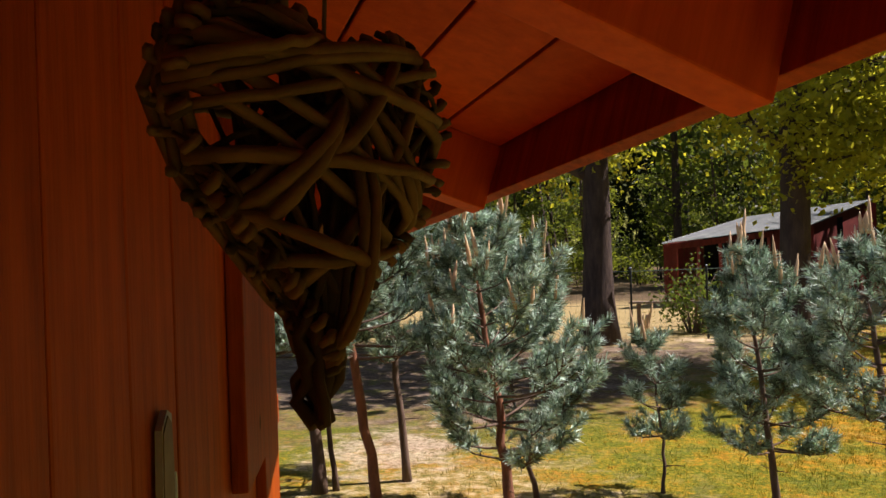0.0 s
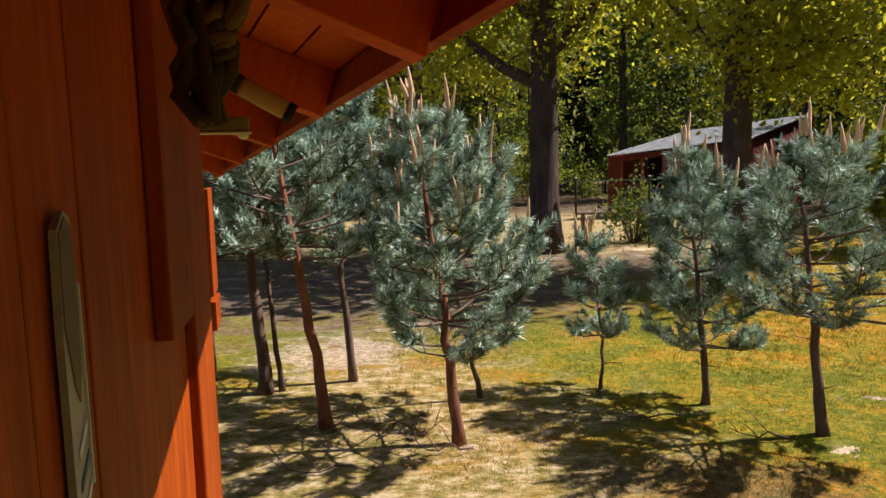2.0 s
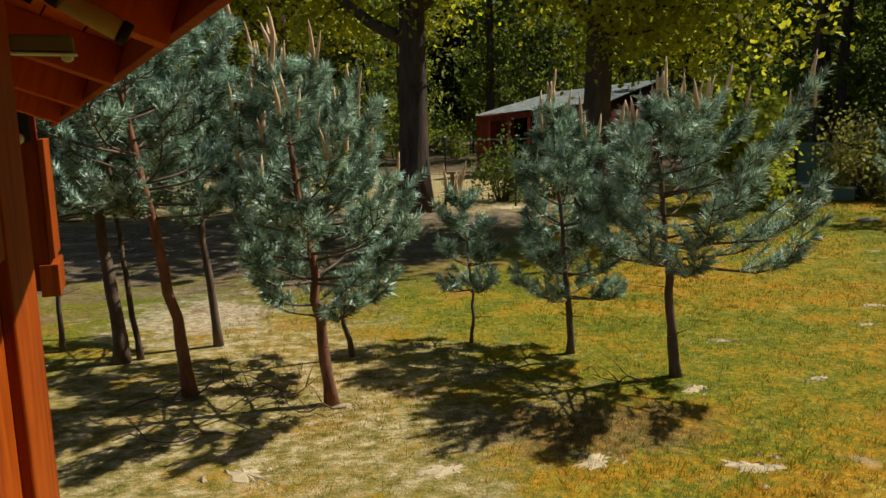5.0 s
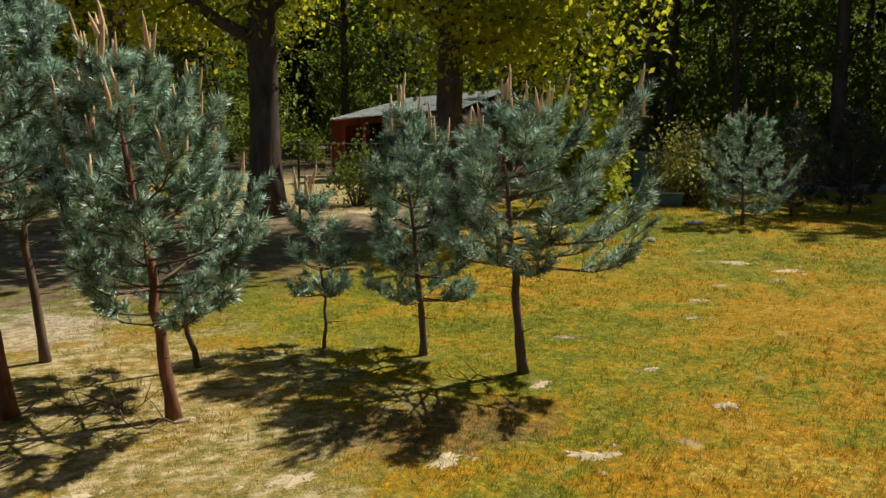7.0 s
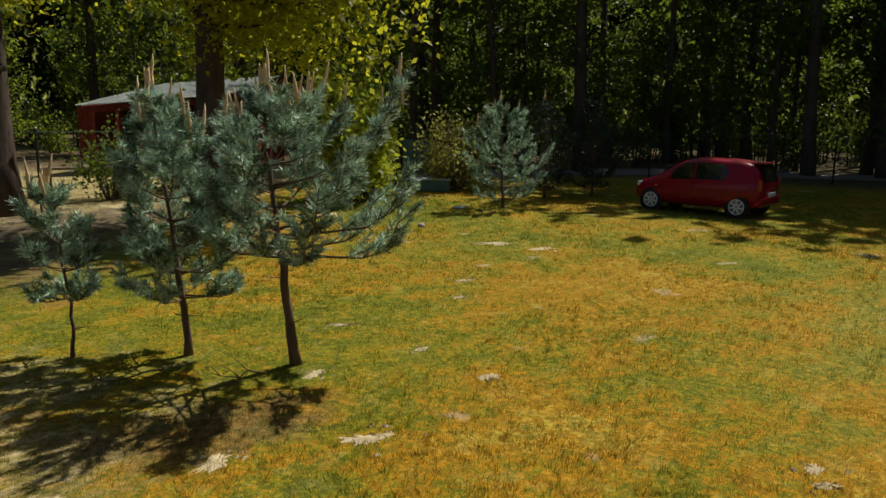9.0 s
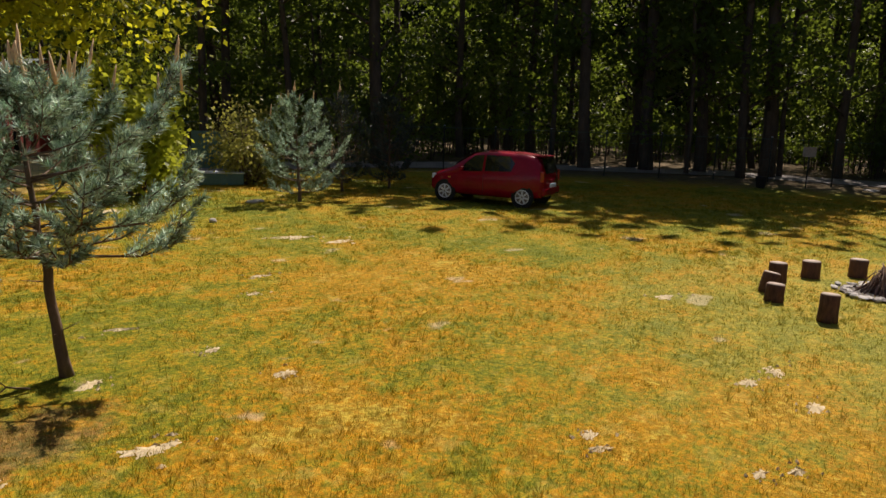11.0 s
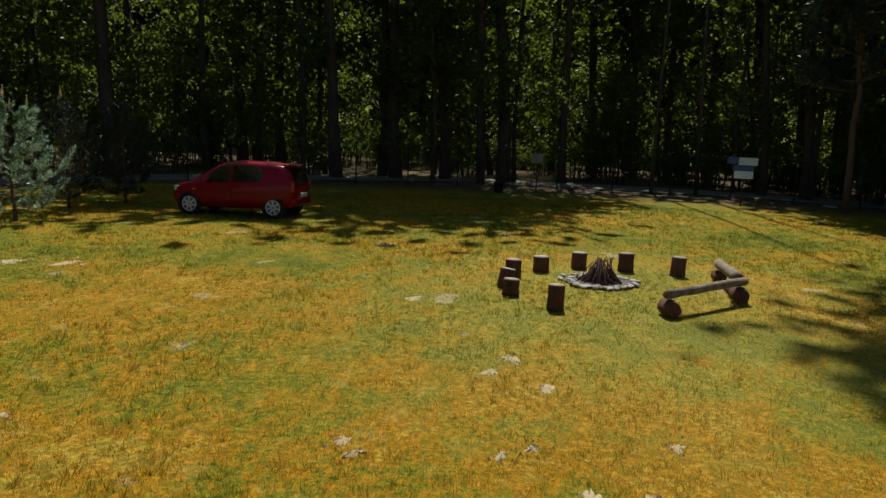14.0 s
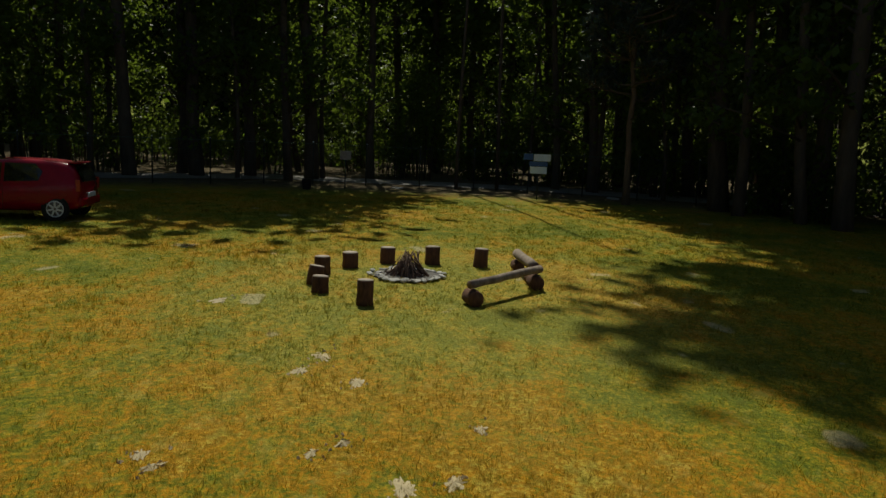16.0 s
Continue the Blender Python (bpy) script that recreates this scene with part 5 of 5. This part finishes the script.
def forest_variant(seed, height, r0, low, leaves, top_leaves, reach=1.0, top_size=0.8):
    """One forest tree: trunk, limbs and a high crown with some low sprays."""
    rng = np.random.default_rng(seed)
    pts = [Vector((0.15 * math.sin(k * 6 + seed), 0.15 * math.cos(k * 5 + seed), height * k)) for k in (i / 8 for i in range(9))]
    pts[0] = Vector((0, 0, -0.2))
    trunk = tube("trunk", pts, [r0 * (1.25, 1.0, 0.92, 0.84, 0.74, 0.62, 0.48, 0.32, 0.12)[i] for i in range(9)], M_trunk_bark, 8)
    limbs = Soup()
    cen, top = [], []
    for k in range(15):
        h = height * (low + (0.97 - low) * (k + rng.random()) / 15)
        a = rng.random() * 6.283
        L = (1.6 + 2.8 * rng.random()) if h < 10 else (2.2 + 2.6 * rng.random())
        L *= reach
        o = Vector((0, 0, h))
        e = o + Vector((math.cos(a) * L, math.sin(a) * L, L * 0.45))
        limbs.tube([o, o.lerp(e, 0.5) + Vector((0, 0, 0.15)), e], [r0 * 0.28, r0 * 0.18, r0 * 0.06], 5)
        for j in range(4):
            c = o.lerp(e, 0.35 + 0.65 * rng.random()) + Vector(rng.normal(size=3)) * 0.5
            (cen if h < 11 else top).append(tuple(c))
    co = []
    if cen:
        co.append(leaf_quads(rng, clumps(rng, cen, 0.52, max(1, int(leaves * 0.8) // len(cen)), 0.35), 0.26))
    if top:
        co.append(leaf_quads(rng, clumps(rng, top, 1.1 if reach == 1.0 else 0.6, max(1, top_leaves // len(top))), top_size))
    crown = tris_mesh("crown", np.concatenate(co), 4, M_leaf)
    return trunk, limbs.mesh("limbs", M_trunk_bark), crown


VARIANTS = [forest_variant(100 + i, *q) for i, q in enumerate([
    (20, 0.24, 0.12, 1900, 660), (19, 0.19, 0.10, 2000, 600), (21, 0.33, 0.14, 1700, 740), (18, 0.13, 0.08, 2000, 500), (20, 0.28, 0.18, 1600, 740), (16, 0.09, 0.08, 2000, 440), (31, 0.065, 0.76, 60, 1500, 0.55, 0.6), (28, 0.15, 0.60, 60, 2000, 0.75, 0.65)])]


# crown copies with sunshine put into the leaf colour
SUNLIT_CROWNS = []
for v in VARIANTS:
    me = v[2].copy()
    me.materials[0] = M_leaf_sunlit
    SUNLIT_CROWNS.append(me)


def forest_tree(x, y, v, scale, lean, turn, light=False):
    t = empty("forest_tree", Matrix.LocRotScale(Vector((x, y, 0)), (Matrix.Rotation(radians(lean[1]), 3, "X") @ Matrix.Rotation(radians(lean[0]), 3, "Y") @ Matrix.Rotation(turn, 3, "Z")).to_euler(), Vector((scale, scale, scale))),
              label="forest tree with yellow-green leaves in a sunlit tint" if light else "tall forest tree with a straight dark trunk", category="tree", group="forest trees")
    for nm, me in zip(("trunk", "branchwork", "crown"), VARIANTS[v]):
        o = part(nm, SUNLIT_CROWNS[v] if light and nm == "crown" else me, parent=t)
        if nm == "branchwork":
            o["kind"] = "stuff"
    return t


def edge_radius(deg):
    """Distance of the forest's edge by heading, counted from the x axis."""
    table = [(-60, 19), (-35, 23), (-20, 29), (-8, 38), (5, 41), (20, 42), (35, 37), (48, 33), (60, 32), (75, 37), (85, 40), (100, 30), (115, 27), (150, 26)]
    for (a0, r0), (a1, r1) in zip(table, table[1:]):
        if a0 <= deg <= a1:
            return r0 + (r1 - r0) * (deg - a0) / (a1 - a0)
    return 30.0


def build_forest():
    rng = random.Random(9)
    placed = []
    tint = random.Random(77)
    tries = 0
    while len(placed) < 205 and tries < 9000:
        tries += 1
        a = rng.uniform(-58, 140)
        depth = rng.random() ** 1.3 * 38
        r = edge_radius(a) + depth
        x, y = 1 + r * math.cos(radians(a)), r * math.sin(radians(a))
        if 4.5 < x < 21.5 and 28.5 < y < 39.5:
            continue
        if any((x - p) ** 2 + (y - q) ** 2 < 3.2 for p, q in placed):
            continue
        placed.append((x, y))
        lean = (rng.gauss(0, 1.6), rng.gauss(0, 1.6))
        # the stand leans a little to one side
        s = 3.0
        lean = (lean[0] - s * math.sin(radians(a)), lean[1] - s * math.cos(radians(a)))
        k = rng.uniform(1.2, 1.4) if 13 < a < 26 else (rng.uniform(1.0, 1.15) if 26 <= a < 37 else rng.uniform(0.84, 0.98) if 37 <= a < 45 else (rng.uniform(0.75, 0.95) if -12 < a <= 13 else (rng.uniform(0.9, 1.2) if a < 0 else rng.uniform(0.62, 0.85))))
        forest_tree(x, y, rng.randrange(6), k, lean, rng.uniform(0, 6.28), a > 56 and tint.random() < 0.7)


build_forest()
# deeper trees added to shade the bright gap between the first ones
for i in range(0, 16, 2):
    a = -9 + 23 * ((i * 7) % 16) / 16
    r = 46 + (i * 5) % 11
    forest_tree(1 + r * math.cos(radians(a)), r * math.sin(radians(a)), (0, 2, 4, 1)[i % 4], 1.0 + 0.02 * (i % 5), (-1.0, -2.0 + 0.4 * (i % 4)), i * 2.3)
# a row of tall trees added behind the fence to shade the far edge of the lawn
for a, r, v, s, ln in ((14.6, 39.6, 2, 1.02, -3.6), (16.3, 37.9, 1, 1.1, -1.2), (19.2, 40.6, 4, 1.0, -4.4), (20.1, 38.2, 5, 1.15, -2.0), (23.0, 39.4, 2, 0.98, -2.6), (24.1, 41.5, 0, 1.06, 0.6), (27.6, 38.4, 4, 1.08, -3.8), (30.2, 40.2, 3, 1.12, -1.8)):
    forest_tree(1 + r * math.cos(radians(a)), r * math.sin(radians(a)), v, s, (-1.2, ln), a * 1.7)
# thin tall trees added so their high, unseen crowns shade parts of the lawn
for x, y, v, s in ((37.1, 2.1, 6, 1.22), (38.0, 0.1, 6, 1.22), (41.4, -1.6, 6, 1.15), (44.6, -3.2, 6, 1.1),
                   (39.2, -4.9, 7, 0.9), (44.0, -6.5, 7, 1.0), (40.4, -9.0, 7, 0.95), (40.2, 9.6, 7, 0.80)):
    forest_tree(x, y, v, s, (0, 0), x * 3)


def build_backdrop():
    """Deep forest far behind the trees, with glowing flecks near the ground."""
    n = Nodes("deep_forest")
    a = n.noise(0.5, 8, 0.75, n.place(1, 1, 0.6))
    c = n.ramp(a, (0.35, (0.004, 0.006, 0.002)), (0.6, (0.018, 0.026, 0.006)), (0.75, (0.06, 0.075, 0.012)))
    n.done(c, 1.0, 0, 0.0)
    # emission flecks stand in for sunlit undergrowth between the trunks
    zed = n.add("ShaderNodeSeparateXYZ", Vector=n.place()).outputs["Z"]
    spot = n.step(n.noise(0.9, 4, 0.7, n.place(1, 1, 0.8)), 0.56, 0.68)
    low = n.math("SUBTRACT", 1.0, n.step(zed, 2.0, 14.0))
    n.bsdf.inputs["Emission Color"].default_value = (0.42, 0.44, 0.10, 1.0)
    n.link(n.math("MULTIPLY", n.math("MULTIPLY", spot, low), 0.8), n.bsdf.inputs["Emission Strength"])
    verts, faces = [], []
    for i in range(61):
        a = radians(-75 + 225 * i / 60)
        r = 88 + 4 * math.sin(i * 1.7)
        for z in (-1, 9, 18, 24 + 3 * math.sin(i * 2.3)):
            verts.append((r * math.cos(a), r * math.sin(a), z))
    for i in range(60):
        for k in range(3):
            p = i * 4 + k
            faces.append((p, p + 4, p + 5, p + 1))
    tagged(part("backdrop", mesh_of("backdrop", verts, faces, n.mat)), "dark depth of the forest with glowing flecks low down", "forest", kind="structure")


build_backdrop()


def undergrowth_variant(seed, height, radius, leaves):
    rng = np.random.default_rng(seed)
    stems = Soup()
    cen = []
    for k in range(9):
        a, r = rng.random() * 6.283, radius * rng.random()
        e = Vector((math.cos(a) * r, math.sin(a) * r, height * (0.4 + 0.6 * rng.random())))
        stems.tube([(e.x * 0.3, e.y * 0.3, -0.05), e * 0.55 + Vector((0, 0, 0.3)), e], [0.035, 0.02, 0.008], 5)
        for j in range(7):
            cen.append(tuple(e * (0.35 + 0.65 * rng.random()) + Vector(rng.normal(size=3)) * 0.4))
    c = clumps(rng, cen, 0.28, leaves // len(cen))
    c[:, 2] = np.abs(c[:, 2]) + 0.05
    return stems.mesh("stems", M_trunk_bark), tris_mesh("foliage", leaf_quads(rng, c, 0.20), 4, M_leaf)


UNDER = [undergrowth_variant(200 + i, h, r, n) for i, (h, r, n) in enumerate([(5.5, 1.8, 1150), (3.5, 1.7, 1000), (7.5, 2.0, 1400), (2.2, 1.5, 700)])]


# sapling foliage copies in the same sunlit leaf colour
UNDER_SUNLIT = []
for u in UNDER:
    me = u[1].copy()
    me.materials[0] = M_leaf_sunlit
    UNDER_SUNLIT.append(me)


def build_undergrowth():
    rng = random.Random(10)
    for k in range(230):
        a = -56 + 194 * (k + rng.random()) / 230
        r = edge_radius(a) + rng.uniform(1.0, 22)
        x, y = 1 + r * math.cos(radians(a)), r * math.sin(radians(a))
        if 4.5 < x < 21.5 and 28.5 < y < 39.5:
            continue
        s = rng.uniform(0.8, 1.25)
        t = empty("sapling", Matrix.LocRotScale(Vector((x, y, 0)), Euler((0, 0, rng.uniform(0, 6.28))), Vector((s, s, s))), label="leafy young growth at the foot of the forest", category="sapling", group="forest saplings")
        k2 = rng.randrange(4)
        for nm, me in zip(("stemwork", "foliage"), (UNDER[k2][0], UNDER_SUNLIT[k2] if a > 56 and k % 3 else UNDER[k2][1])):
            tagged(part(nm, me, parent=t), kind="stuff")


build_undergrowth()
